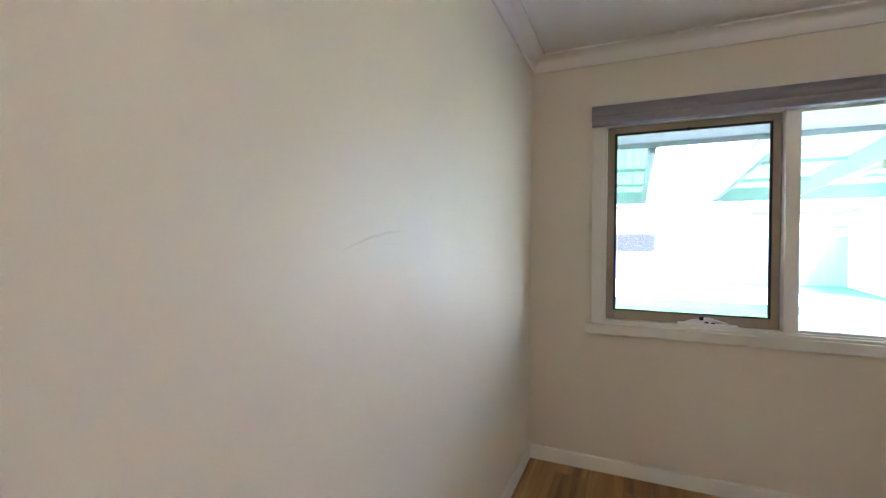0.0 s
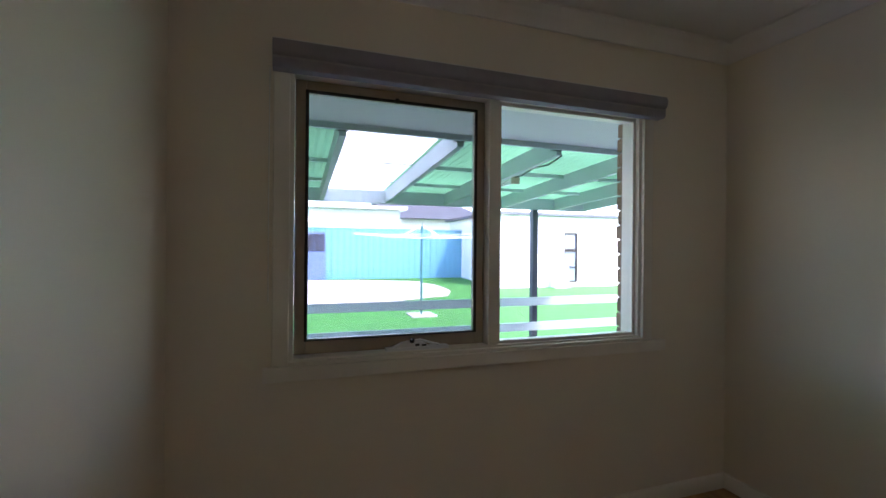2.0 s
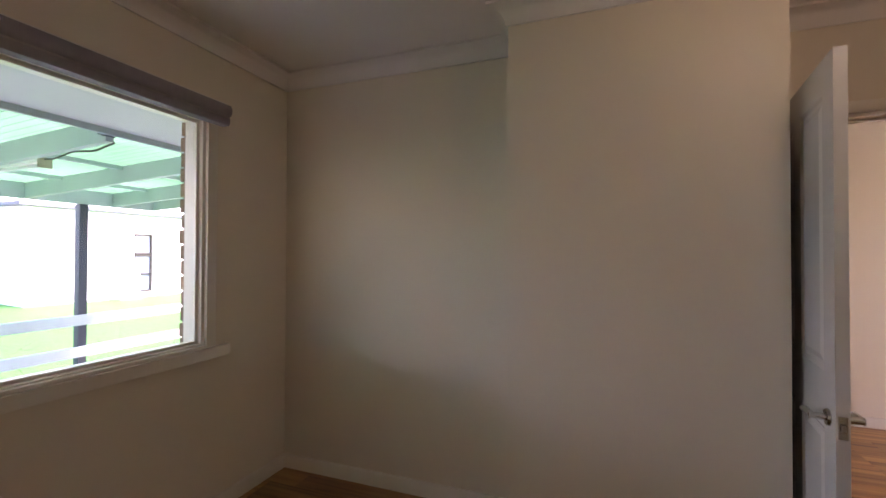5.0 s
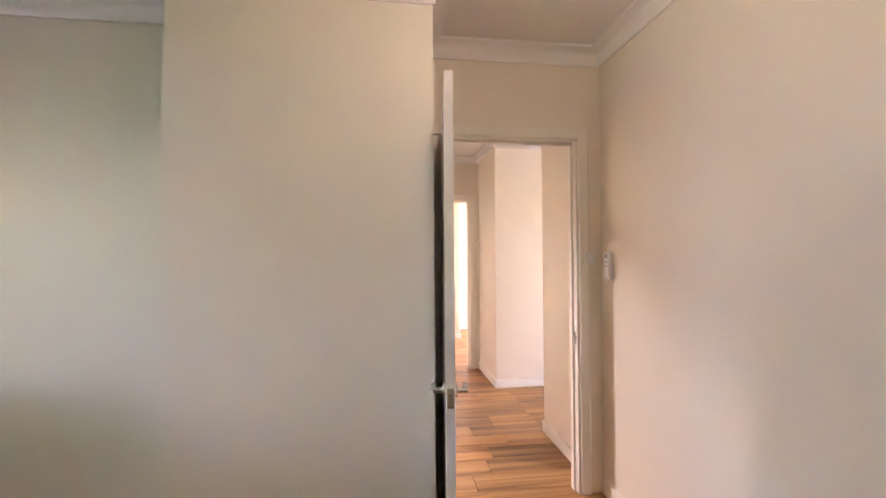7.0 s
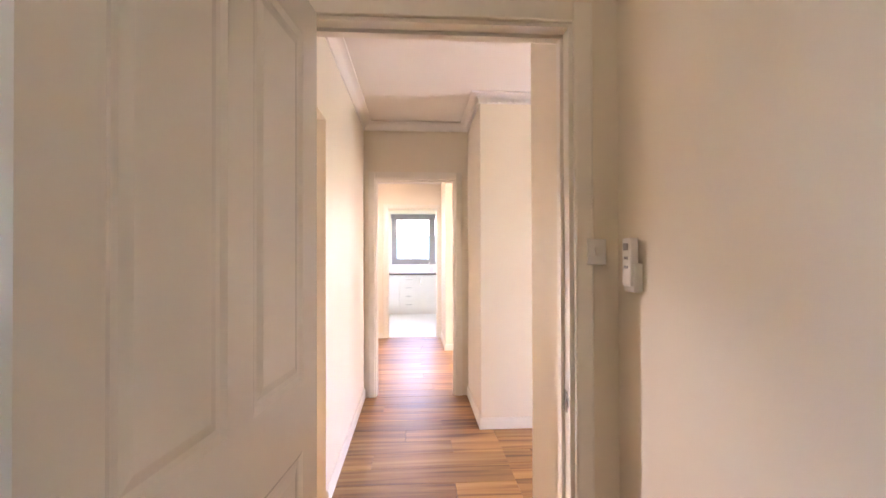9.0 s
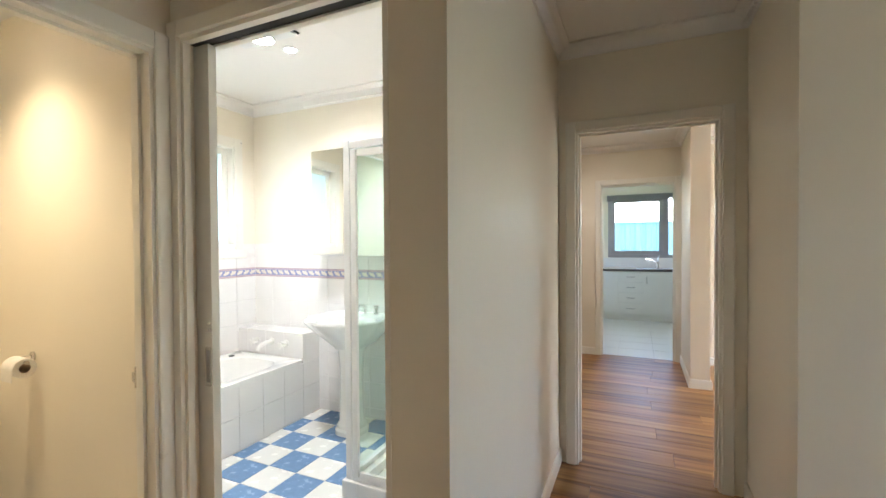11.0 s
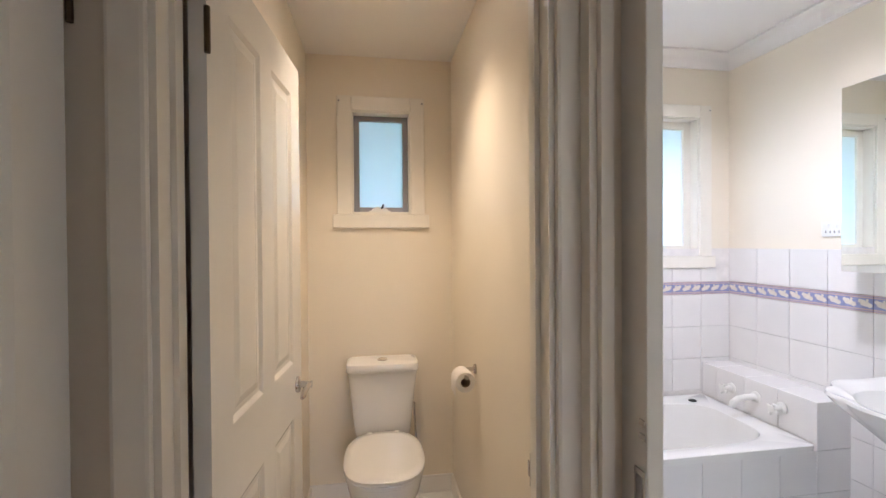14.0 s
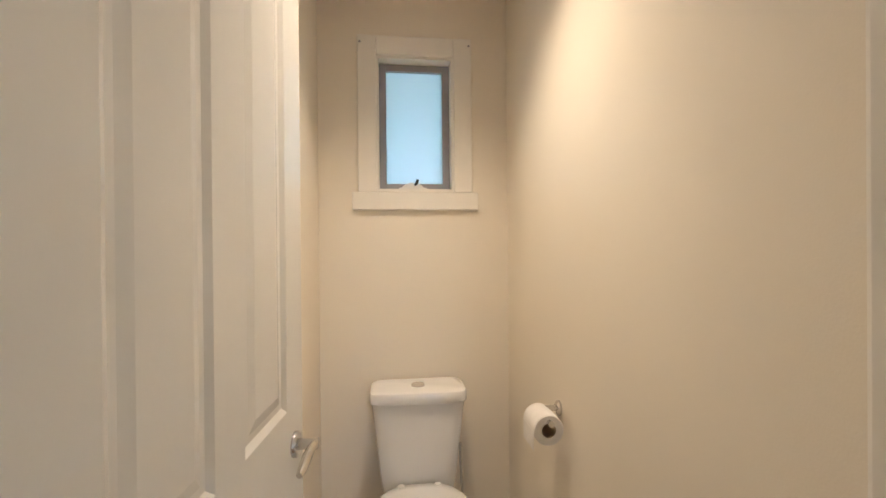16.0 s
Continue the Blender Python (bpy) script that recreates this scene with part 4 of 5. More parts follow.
bm = bmesh.new()
loft(bm, [lid_ring(z, a, b, f) for z, a, b, f in ((0.4165, 0.179, 0.204, 1.15), (0.42, 0.183, 0.208, 1.15), (0.434, 0.183, 0.208, 1.15), (0.441, 0.176, 0.20, 1.15), (0.4435, 0.15, 0.17, 1.15))])
finish("lid", bm, CERAMIC, wc, smooth=True)
for x in (tx - 0.07, tx + 0.07):
    bm = bmesh.new()
    lathe(bm, [(0.016, 0), (0.016, 0.045), (0.012, 0.05), (0, 0.05)], (x, -0.085, 0.394), (0, 0, 1), 14)
    finish("seat_hinge", bm, PLASTIC, wc, smooth=True)


def slab(z, w, d, r=6, back=0.075):
    return [Vector((tx + v.x, back - d / 2 + v.y, z)) for v in oval(0, 0, 0, w / 2, d / 2, r, 40)]


bm = bmesh.new()
loft(bm, [slab(z, w, d) for z, w, d in ((0.394, 0.28, 0.118), (0.44, 0.296, 0.126), (0.60, 0.328, 0.145), (0.742, 0.359, 0.162), (0.750, 0.360, 0.162))])
finish("cistern", bm, CERAMIC, wc, smooth=True)
bm = bmesh.new()
loft(bm, [slab(z, w, d, 7, 0.08) for z, w, d in ((0.752, 0.368, 0.176), (0.757, 0.374, 0.180), (0.786, 0.374, 0.180), (0.794, 0.369, 0.175), (0.798, 0.352, 0.158))])
finish("cistern_lid", bm, CERAMIC, wc, smooth=True)
bm = bmesh.new()
lathe(bm, [(0.027, 0), (0.027, 0.004), (0.023, 0.007), (0.0, 0.008)], (tx, -0.01, 0.798), (0, 0, 1), 24)
finish("flush_button", bm, CHROME, wc, smooth=True)
bm = bmesh.new()
tube(bm, [(tx + 0.19, 0.098, 0.18), (tx + 0.19, 0.06, 0.18), (tx + 0.185, 0.04, 0.25), (tx + 0.17, 0.0, 0.5), (tx + 0.168, -0.01, 0.56)], 0.006, 8)
finish("inlet_hose", bm, CHROME, wc, smooth=True)

RX, RY, RZ = 1.2, -0.56, 0.83
hold = thing("toilet_roll_holder", (1.264, RY + 0.08, RZ + 0.03), "chrome toilet roll holder on the toilet wall", "toilet roll holder")
bm = bmesh.new()
lathe(bm, [(0.022, 0), (0.022, 0.006), (0.018, 0.010), (0.009, 0.012), (0.009, 0.066)], (1.2645, RY + 0.085, RZ + 0.03), (-1, 0, 0), 20)
tube(bm, [(RX, RY + 0.09, RZ + 0.032), (RX, RY + 0.06, RZ + 0.03), (RX, RY - 0.01, RZ + 0.024), (RX, RY - 0.02, RZ + 0.026)], [0.010, 0.007, 0.007, 0.009], 10)
finish("bracket", bm, CHROME, hold, smooth=True)
roll = thing("toilet_roll", (RX, RY + 0.05, RZ), "half-used white toilet roll on its holder", "toilet roll")
bm = bmesh.new()
lathe(bm, [(0.021, 0.0), (0.041, 0.0), (0.043, 0.003), (0.043, 0.099), (0.041, 0.102), (0.021, 0.102), (0.021, 0.0)], (RX, RY, RZ), (0, 1, 0), 32)
bmesh.ops.remove_doubles(bm, verts=bm.verts, dist=0.0001)
finish("paper", bm, PAPER, roll, smooth=True)
bm = bmesh.new()
lathe(bm, [(0.0195, 0.002), (0.0208, 0.002), (0.0208, 0.100), (0.0195, 0.100), (0.0195, 0.002)], (RX, RY, RZ), (0, 1, 0), 24)
finish("core", bm, material("cardboard", (0.35, 0.26, 0.17), 0.9), roll, smooth=True)
bm = bmesh.new()
loft(bm, [[Vector((RX - 0.0435, RY + 0.004, z)), Vector((RX - 0.0425, RY + 0.004, z)), Vector((RX - 0.0425, RY + 0.098, z)), Vector((RX - 0.0435, RY + 0.098, z))] for z in (RZ, RZ - 0.03, RZ - 0.055)])
finish("loose_sheet", bm, PAPER, roll)
# recessed downlights


def downlight(x, y, z, label, k=1.0):
    d = thing("downlight", (x, y, z), label, "downlight")
    bm = bmesh.new()
    lathe(bm, [(0.048 * k, -0.001), (0.05 * k, 0.004), (0.04 * k, 0.007), (0.036 * k, 0.001)], (x, y, z), (0, 0, -1), 28)
    finish("rim", bm, ALU, d, smooth=True)
    bm = bmesh.new()
    lathe(bm, [(0.035 * k, 0.0005), (0.03 * k, 0.003), (0.0, 0.004)], (x, y, z), (0, 0, -1), 24)
    finish("lens", bm, emitter("lit_lens", (1.0, 0.92, 0.78), 8.0), d, smooth=True)


downlight(0.87, -0.66, 2.444, "round recessed downlight in the toilet ceiling, lit")
# batten holder with a bare globe in the bedroom ceiling
cl = thing("ceiling_light", (-1.2, -2.7, 2.549), "white batten holder with a lit globe on the bedroom ceiling", "ceiling light")
bm = bmesh.new()
lathe(bm, [(0.055, 0.0), (0.055, 0.012), (0.034, 0.02), (0.026, 0.06), (0.022, 0.075)], (-1.2, -2.7, 2.549), (0, 0, -1), 24)
finish("holder", bm, PLASTIC, cl, smooth=True)
bm = bmesh.new()
lathe(bm, [(0.014, 0.07), (0.016, 0.09), (0.028, 0.115), (0.03, 0.135), (0.022, 0.157), (0.0, 0.165)], (-1.2, -2.7, 2.549), (0, 0, -1), 24)
finish("globe", bm, emitter("lit_bulb", (1.0, 0.85, 0.62), 4.0), cl, smooth=True)
downlight(4.88, -2.66, 2.499, "round recessed downlight in the dining ceiling, lit", 1.6)
downlight(2.31, -1.05, 2.579, "round recessed downlight beside the bathroom heater, lit")

# ---- kitchen ----


def drawer_front(parent, y0, y1, z0, z1, handle=True, upright=False):
    f = box("drawer_front" if not upright else "cupboard_door", 8.30, 8.318, y0 + 0.002, y1 - 0.002, z0 + 0.002, z1 - 0.002, CABINET, 0.002, parent)
    if handle:
        bm = bmesh.new()
        ym, zm = (y0 + y1) / 2, (z0 + z1) / 2
        if upright:
            a = y1 - 0.05
            pts = [(8.30, a, z1 - 0.2), (8.27, a, z1 - 0.19), (8.27, a, z1 - 0.09), (8.30, a, z1 - 0.08)]
        else:
            pts = [(8.30, ym - 0.065, zm), (8.272, ym - 0.055, zm), (8.272, ym + 0.055, zm), (8.30, ym + 0.065, zm)]
        tube(bm, pts, 0.006, 8)
        finish("handle", bm, CHROME, f, smooth=True)


def base_unit(y0, y1, drawers):
    u = thing("kitchen_cabinet", (8.6, (y0 + y1) / 2, 0), "cream laminate kitchen base cabinet with " + ("four drawers" if drawers else "a door"), "kitchen cabinet", "kitchen base cabinets")
    box("body", 8.319, 8.898, y0, y1, 0.11, 0.858, CABINET, 0, u)
    box("kickboard", 8.36, 8.38, y0, y1, 0.002, 0.11, CABINET, 0, u)
    if drawers:
        zs = [0.12, 0.31, 0.49, 0.67, 0.85]
        for a, b in zip(zs, zs[1:]):
            drawer_front(u, y0, y1, a, b)
    else:
        drawer_front(u, y0, y1, 0.12, 0.85, True, True)


base_unit(-2.72, -2.05, False)
base_unit(-3.12, -2.72, True)
base_unit(-3.60, -3.12, False)
base_unit(-4.08, -3.60, False)
bt = thing("benchtop", (8.6, -3.0, 0.86), "dark laminate kitchen benchtop", "benchtop")
boxes("slab", [(8.275, 8.898, -4.6, -1.3, 0.86, 0.895)], BENCH, 0.006, bt)
sink = thing("kitchen_sink", (8.6, -3.5, 0.9), "stainless steel sink set in the benchtop", "sink")
boxes("rim", [(8.40, 8.80, -4.0, -3.0, 0.8955, 0.9)], STEEL, 0.002, sink)
boxes("drainer", [(8.43, 8.77, -3.45 + 0.04 * k, -3.435 + 0.04 * k, 0.9002, 0.903) for k in range(10)], STEEL, 0.0005, sink)
mt = thing("kitchen_tap", (8.78, -3.35, 0.9), "chrome kitchen mixer tap behind the sink", "tap")
bm = bmesh.new()
lathe(bm, [(0.028, 0), (0.028, 0.01), (0.02, 0.02), (0.02, 0.1), (0.0, 0.11)], (8.80, -3.35, 0.90), (0, 0, 1), 16)
tube(bm, [(8.80, -3.35, 0.98), (8.74, -3.28, 1.03), (8.66, -3.2, 1.06), (8.62, -3.15, 1.05)], 0.011, 10)
tube(bm, [(8.80, -3.35, 1.0), (8.83, -3.37, 1.07), (8.84, -3.39, 1.12)], 0.008, 8)
finish("body", bm, CHROME, mt, smooth=True)
kw = tagged(thing("window_4", (8.95, -3.4, 1.07), "grey aluminium sliding window over the kitchen bench", "window"), kind="structure")
boxes("frame", [(8.9, 8.98, -4.299, -2.521, 1.071, 1.13), (8.9, 8.98, -4.299, -2.521, 2.16, 2.219), (8.9, 8.98, -4.299, -4.25, 1.13, 2.16), (8.9, 8.98, -2.57, -2.521, 1.13, 2.16), (8.9, 8.98, -3.53, -3.45, 1.13, 2.16)], GREY_ALU, 0.003, kw)
boxes("sash", [(8.905, 8.94, -3.45, -2.57, 1.13, 1.20), (8.905, 8.94, -3.45, -2.57, 2.09, 2.16), (8.905, 8.94, -2.64, -2.57, 1.20, 2.09), (8.905, 8.94, -3.45, -3.38, 1.20, 2.09)], GREY_ALU, 0.003, kw)
p = box("pane", 8.945, 8.949, -4.25, -2.57, 1.13, 2.16, CLEAR, 0, kw)
p.visible_shadow = False
kb = thing("kitchen_blind", (8.88, -3.4, 2.2), "grey venetian blind drawn up over the kitchen window", "blind")
boxes("stacked_slats", [(8.872, 8.898, -4.32, -2.50, 2.125 + 0.012 * k, 2.133 + 0.012 * k) for k in range(9)], GREY_ALU, 0.001, kb)
tagged(box("kitchen_splashback", 8.892, 8.8995, -4.6, -1.3, 0.897, 1.068, TILE), kind="structure")

# ---- outside: eave, brickwork, pergola, yard ----
tagged(boxes("eave_soffit", [(-5.0, 4.5, 0.26, 1.0, 2.19, 2.21)], SOFFIT), kind="structure")
tagged(boxes("eave_fascia", [(-5.0, 4.5, 1.0, 1.03, 2.15, 2.36)], PINE, 0.003), kind="structure")
tagged(boxes("eave_roof", [(-5.0, 4.5, 0.26, 1.08, 2.37, 2.40)], ROOFTILE), kind="structure")
bw = tagged(new("brick_wall"), "brown brick outer wall of the house", kind="structure")
bw.location = (-0.3, 0.2, -0.3)
under(wall("mortar", "y", 0.145, 0.24, -3.0, 3.4, -0.4, 2.19, [(-2.46, -0.552, 0.80, 2.19), (0.69, 1.05, 1.5, 2.16), (1.48, 2.88, 1.28, 2.19)], MORTAR), bw)
del bw.children[0]["kind"]
bm = bmesh.new()
add_box(bm, -0.115, 0.115, -0.055, 0.055, -0.038, 0.038, 0.004)
brick_ob = finish("brick", bm, BRICK, None, (0, 0, 0))
brick_mesh = brick_ob.data
bpy.data.objects.remove(brick_ob)
rb = random.Random(4)
for side, xe in ((1, -0.562), (-1, -2.45)):
    for c in range(17):
        for k in range(2):
            x = xe + side * (0.115 + 0.24 * k + (0.06 if c % 2 and k else 0))
            b = new("brick", brick_mesh)
            b.location = (x + rb.uniform(-0.005, 0.005), 0.197 + rb.uniform(-0.004, 0.004), 0.795 + 0.086 * c)
            b.rotation_euler = (0, 0, rb.uniform(-0.02, 0.02))
            if b.location.z < 2.17:
                under(b, bw)
            else:
                bpy.data.objects.remove(b)
tagged(box("brick_sill", -2.46, -0.55, 0.13, 0.27, 0.80, 0.875, BRICK, 0.006), kind="structure")

# unseen blocker, added to keep low western sky off the bedroom recess
tagged(box("wall_yard_west", -6.7, -6.45, 0.25, 6.0, -0.34, 1.7, BRICK), kind="structure")

perg = thing("pergola", (-0.4, 2.4, -0.35), "grey timber pergola with green and clear roof sheets", "pergola")
RY0, RY1, RZ0, RZ1 = 1.035, 3.85, 2.10, 1.97
for x in (-2.94, -2.1, -1.27, -0.45, 0.43, 1.3, 1.82):
    bm = bmesh.new()
    loft(bm, [[Vector((x + dx, y, z + dz)) for dx, dz in ((-0.024, 0.012 if y < 2 else 0), (0.024, 0.012 if y < 2 else 0), (0.024, 0.158), (-0.024, 0.158))] for y, z in ((RY0, RZ0), (RY1, RZ1))])
    finish("rafter", bm, PINE, perg)
    bm = bmesh.new()
    add_box(bm, x - 0.034, x + 0.034, RY0 - 0.003, RY0 + 0.03, RZ0 + 0.045, RZ0 + 0.12, 0.004)
    add_box(bm, x - 0.028, x + 0.028, RY0 + 0.03, RY0 + 0.075, RZ0 + 0.06, RZ0 + 0.10)
    finish("bracket", bm, POST, perg)
slope = (RZ1 - RZ0) / (RY1 - RY0)
for y in (2.25, 3.15):
    z = RZ0 + slope * (y - RY0) + 0.158
    boxes("batten", [(-3.2, -2.12, y - 0.02, y + 0.02, z - 0.035, z), (-1.25, 1.84, y - 0.02, y + 0.02, z - 0.035, z), (-2.08, -1.29, y - 0.006, y + 0.006, z - 0.012, z)], PINE, 0, perg)
boxes("front_beam", [(-3.2, 1.86, 3.76, 3.80, 1.965, 2.134)], PINE, 0.004, perg)


def roof_sheet(x0, x1, mat):
    bm = bmesh.new()
    n = int((x1 - x0) / 0.019)
    prev = None
    for i in range(n + 1):
        x = x0 + (x1 - x0) * i / n
        h = 0.008 * math.cos(2 * math.pi * (x - x0) / 0.076)
        pair = [bm.verts.new((x, y, RZ0 + slope * (y - RY0) + 0.17 + h)) for y in (RY0 + 0.03, RY1 + 0.15)]
        if prev:
            bm.faces.new((prev[0], pair[0], pair[1], prev[1]))
        prev = pair
    return finish("roof_sheet", bm, mat, perg, smooth=True)


# unseen stretch west of the last rafter is added to block sky light
roof_sheet(-6.4, -2.06, GREEN_SHEET)
roof_sheet(-2.055, -1.315, CLEAR_SHEET)
roof_sheet(-1.31, 1.88, GREEN_SHEET)
for x in (-3.1, 0.95):
    boxes("post", [(x - 0.045, x + 0.045, 3.735, 3.758, -0.35, 1.965), (x - 0.045, x + 0.045, 3.758, 3.825, -0.35, 1.965)], POST, 0.004, perg)
boxes("rail", [(-5.0, 4.5, 3.70, 3.733, 0.555, 0.675), (-5.0, 4.5, 3.70, 3.733, 0.19, 0.31)], PINE, 0.004, perg)
lt = thing("batten_light", (-0.1, 2.7, 2.0), "white tube light under the pergola rafters", "light fitting")
boxes("body", [(-0.235, -0.155, 2.24, 3.12, 2.115, 2.15)], ALU, 0.006, lt)
bm = bmesh.new()
tube(bm, [(-0.195, 2.24, 2.095), (-0.195, 3.12, 2.09)], 0.016, 10)
finish("tube", bm, WHITEWALL, lt, smooth=True)
boxes("end_cap", [(-0.24, -0.15, 2.21, 2.239, 2.07, 2.155)], SASH, 0.004, lt)
bm = bmesh.new()
tube(bm, [(-0.40, 1.07, 2.12), (-0.38, 1.3, 2.09), (-0.34, 1.6, 2.12), (-0.28, 1.95, 2.105), (-0.2, 2.22, 2.14)], 0.007, 6)
finish("cable", bm, DARK, lt, smooth=True)

bm = bmesh.new()
gy = [0.25, 4.4, 9.0, 16.0, 24.0, 60.0, 600.0]


def ground_z(y):
    return -0.35 if y < 4.4 else min(-0.35 + 0.045 * (y - 4.4), 0.22)


cols = [-600, -40, -12, 0, 12, 40, 600]
grid = [[bm.verts.new((x, y, ground_z(y))) for x in cols] for y in [-600, *gy]]
for a, b in zip(grid, grid[1:]):
    for i in range(len(cols) - 1):
        bm.faces.new((a[i], a[i + 1], b[i + 1], b[i]))
tagged(finish("ground", bm, GRASS), kind="structure")
# two unseen slabs, added so neutral light, not lawn green, bounces indoors
tagged(box("pavement_front", -3, 12, -14.0, -7.35, -0.349, -0.30, CONCRETE), kind="structure")
tagged(box("pavement_porch", 0.5, 2.25, -7.349, -6.42, -0.349, -0.04, CONCRETE), kind="structure")
tagged(box("pavement", -6, 5, 0.25, 3.7, -0.349, -0.30, CONCRETE), kind="structure")
bm = bmesh.new()
rg = random.Random(8)
n = 40
ring = []
for i in range(n):
    a = 2 * math.pi * i / n
    x, y = -4.0 + 6.6 * math.cos(a) * (1 + rg.uniform(-0.04, 0.04)), 12.4 + 2.9 * math.copysign(abs(math.sin(a)) ** 0.6, math.sin(a)) * (1 + rg.uniform(-0.04, 0.04))
    ring.append(bm.verts.new((x, y, ground_z(y) + 0.012)))
bm.faces.new(ring)
tagged(finish("gravel_bed", bm, GRAVEL), kind="structure")
bm = bmesh.new()
for i in range(9000):
    x, y = rg.uniform(-5, 7), rg.uniform(4.4, 10) if i % 4 else rg.uniform(10, 16)
    if ((x + 4) / 6.6) ** 2 + abs((y - 12.4) / 2.9) ** 3.3 < 1:
        continue
    h, a = rg.uniform(0.008, 0.018), rg.uniform(0, math.pi)
    z = ground_z(y)
    dx, dy = 0.012 * math.cos(a), 0.012 * math.sin(a)
    bm.faces.new([bm.verts.new(q) for q in ((x - dx, y - dy, z - 0.005), (x + dx, y + dy, z - 0.005), (x + rg.uniform(-0.03, 0.03), y + rg.uniform(-0.03, 0.03), z + h))])
tagged(finish("lawn_grass", bm, GRASS, recalc=False), "short green lawn grass in the back yard", "grass", kind="stuff")

dp = thing("downpipe", (0.9, 0.5, -0.3), "pale metal downpipe outside the toilet window", "downpipe")
bm = bmesh.new()
tube(bm, [(0.9, 0.50, -0.3), (0.9, 0.50, 1.75), (0.9, 0.56, 1.95), (0.9, 0.9, 2.13), (0.9, 0.97, 2.2)], 0.04, 12)
finish("pipe", bm, PINE, dp, smooth=True)

# fence of upright steel sheets
fence = thing("fence", (0, 15.5, 0), "blue-green ribbed steel fence round the yard", "fence")
bm = bmesh.new()
prev, x, k = None, -14.0, 0
while x < 14:
    off = (0, 0.012, 0.012, 0)[k % 4]
    pair = [bm.verts.new((x, 15.5 + off, z)) for z in (0.1, 2.14)]
    if prev:
        bm.faces.new((prev[0], pair[0], pair[1], prev[1]))
    prev, x, k = pair, x + (0.03, 0.09, 0.03, 0.09)[k % 4], k + 1
finish("sheet", bm, FENCE, fence)
boxes("rail", [(-14, 14, 15.485, 15.56, 2.14, 2.18)], FENCE, 0.004, fence)
for i in range(11):
    boxes("post", [(-11.5 + 2.4 * i, -11.44 + 2.4 * i, 15.486, 15.5, 0.1, 2.14)], FENCE, 0.003, fence)
shed = thing("garden_shed", (-3.5, 15.0, 0.1), "blue-grey shed front with a dark lattice window", "shed")
boxes("wall", [(-6.5, -1.38, 15.28, 15.43, 0.08, 2.0)], material("shed_blue", (0.10, 0.16, 0.30), 0.6, vary=0.1, scale=4), 0.004, shed)
boxes("lattice", [(-6.2, -1.42, 15.26, 15.279, 1.25 + 0.075 * i, 1.29 + 0.075 * i) for i in range(9)] + [(-6.2 + 0.3 * i, -6.16 + 0.3 * i, 15.25, 15.26, 1.25, 1.9) for i in range(16)], DARK, 0, shed)

hoist = thing("clothes_hoist", (0.38, 7.9, -0.2), "green rotary clothes hoist with pale arms on a concrete pad", "clothes line")
zb = ground_z(7.9)
boxes("pad", [(0.08, 0.68, 7.6, 8.2, zb - 0.02, zb + 0.03)], CONCRETE, 0.01, hoist)
bm = bmesh.new()
tube(bm, [(0.38, 7.9, zb), (0.38, 7.9, 1.95)], 0.03, 12)
finish("mast", bm, material("hoist_green", (0.05, 0.2, 0.2), 0.5), hoist, smooth=True)
tips = []
bm = bmesh.new()
for i in range(4):
    a = radians(20 + 90 * i)
    d = Vector((math.cos(a), math.sin(a), 0))
    tip = Vector((0.38, 7.9, 1.68)) + d * 1.75
    tips.append(tip)
    tube(bm, [(0.38, 7.9, 1.62), tip], 0.016, 8)
    tube(bm, [(0.38, 7.9, 1.94), Vector((0.38, 7.9, 1.64)) + d * 0.6], 0.014, 8)
finish("arm", bm, WHITEWALL, hoist, smooth=True)
bm = bmesh.new()
c = Vector((0.38, 7.9, 1.66))
for f in (0.35, 0.55, 0.75, 0.97):
    pts = [c + (tp - c) * f for tp in tips]
    for a, b in zip(pts, pts[1:] + pts[:1]):
        tube(bm, [a, b], 0.003, 5)
finish("wire", bm, WHITEWALL, hoist)

gar = thing("garage", (8, 14, -0.1), "white rendered garage with a narrow dark-framed window", "garage")
tagged(under(wall("wall", "y", 12.0, 12.2, 4.3, 16.0, -0.3, 2.62, [(7.07, 7.68, 0.15, 2.02)], WHITEWALL), gar), kind="")
del gar.children[0]["kind"]
boxes("side_wall", [(4.3, 4.5, 12.2, 17.0, -0.3, 2.62)], WHITEWALL, 0, gar)
boxes("roof", [(4.1, 16.2, 11.8, 17.2, 2.62, 2.72)], ROOFTILE, 0, gar)
boxes("window_frame", frame_boxes(7.07, 7.68, 0.15, 2.02, 12.02, 12.1, 0.06) + [(7.13, 7.62, 12.02, 12.1, 1.30, 1.42), (7.13, 7.62, 12.02, 12.1, 0.7, 0.75)], DARK, 0, gar)
box("pane", 7.13, 7.62, 12.06, 12.065, 0.21, 1.96, material("garage_glass", (0.22, 0.26, 0.34), 0.1), 0, gar)
heater = thing("water_heater", (6.6, 11.7, -0.1), "white water heater cabinet against the garage wall", "water heater")
boxes("case", [(6.5, 7.05, 11.65, 11.995, -0.02, 0.95)], WHITEWALL, 0.03, heater)
boxes("base", [(6.45, 7.1, 11.6, 12.0, -0.1, -0.02)], CONCRETE, 0.01, heater)

nb = thing("neighbour_house", (-4, 22, 0), "white neighbouring house with a grey tiled roof", "house")
boxes("wall", [(-16, 2.6, 20, 26, -0.1, 3.35)], WHITEWALL, 0, nb)
boxes("eave", [(-16.3, 2.9, 19.6, 26.2, 3.35, 3.5)], ALU, 0, nb)
boxes("side_wall", [(2.6, 9.0, 24, 30, -0.1, 3.2)], WHITEWALL, 0, nb)
bm = bmesh.new()
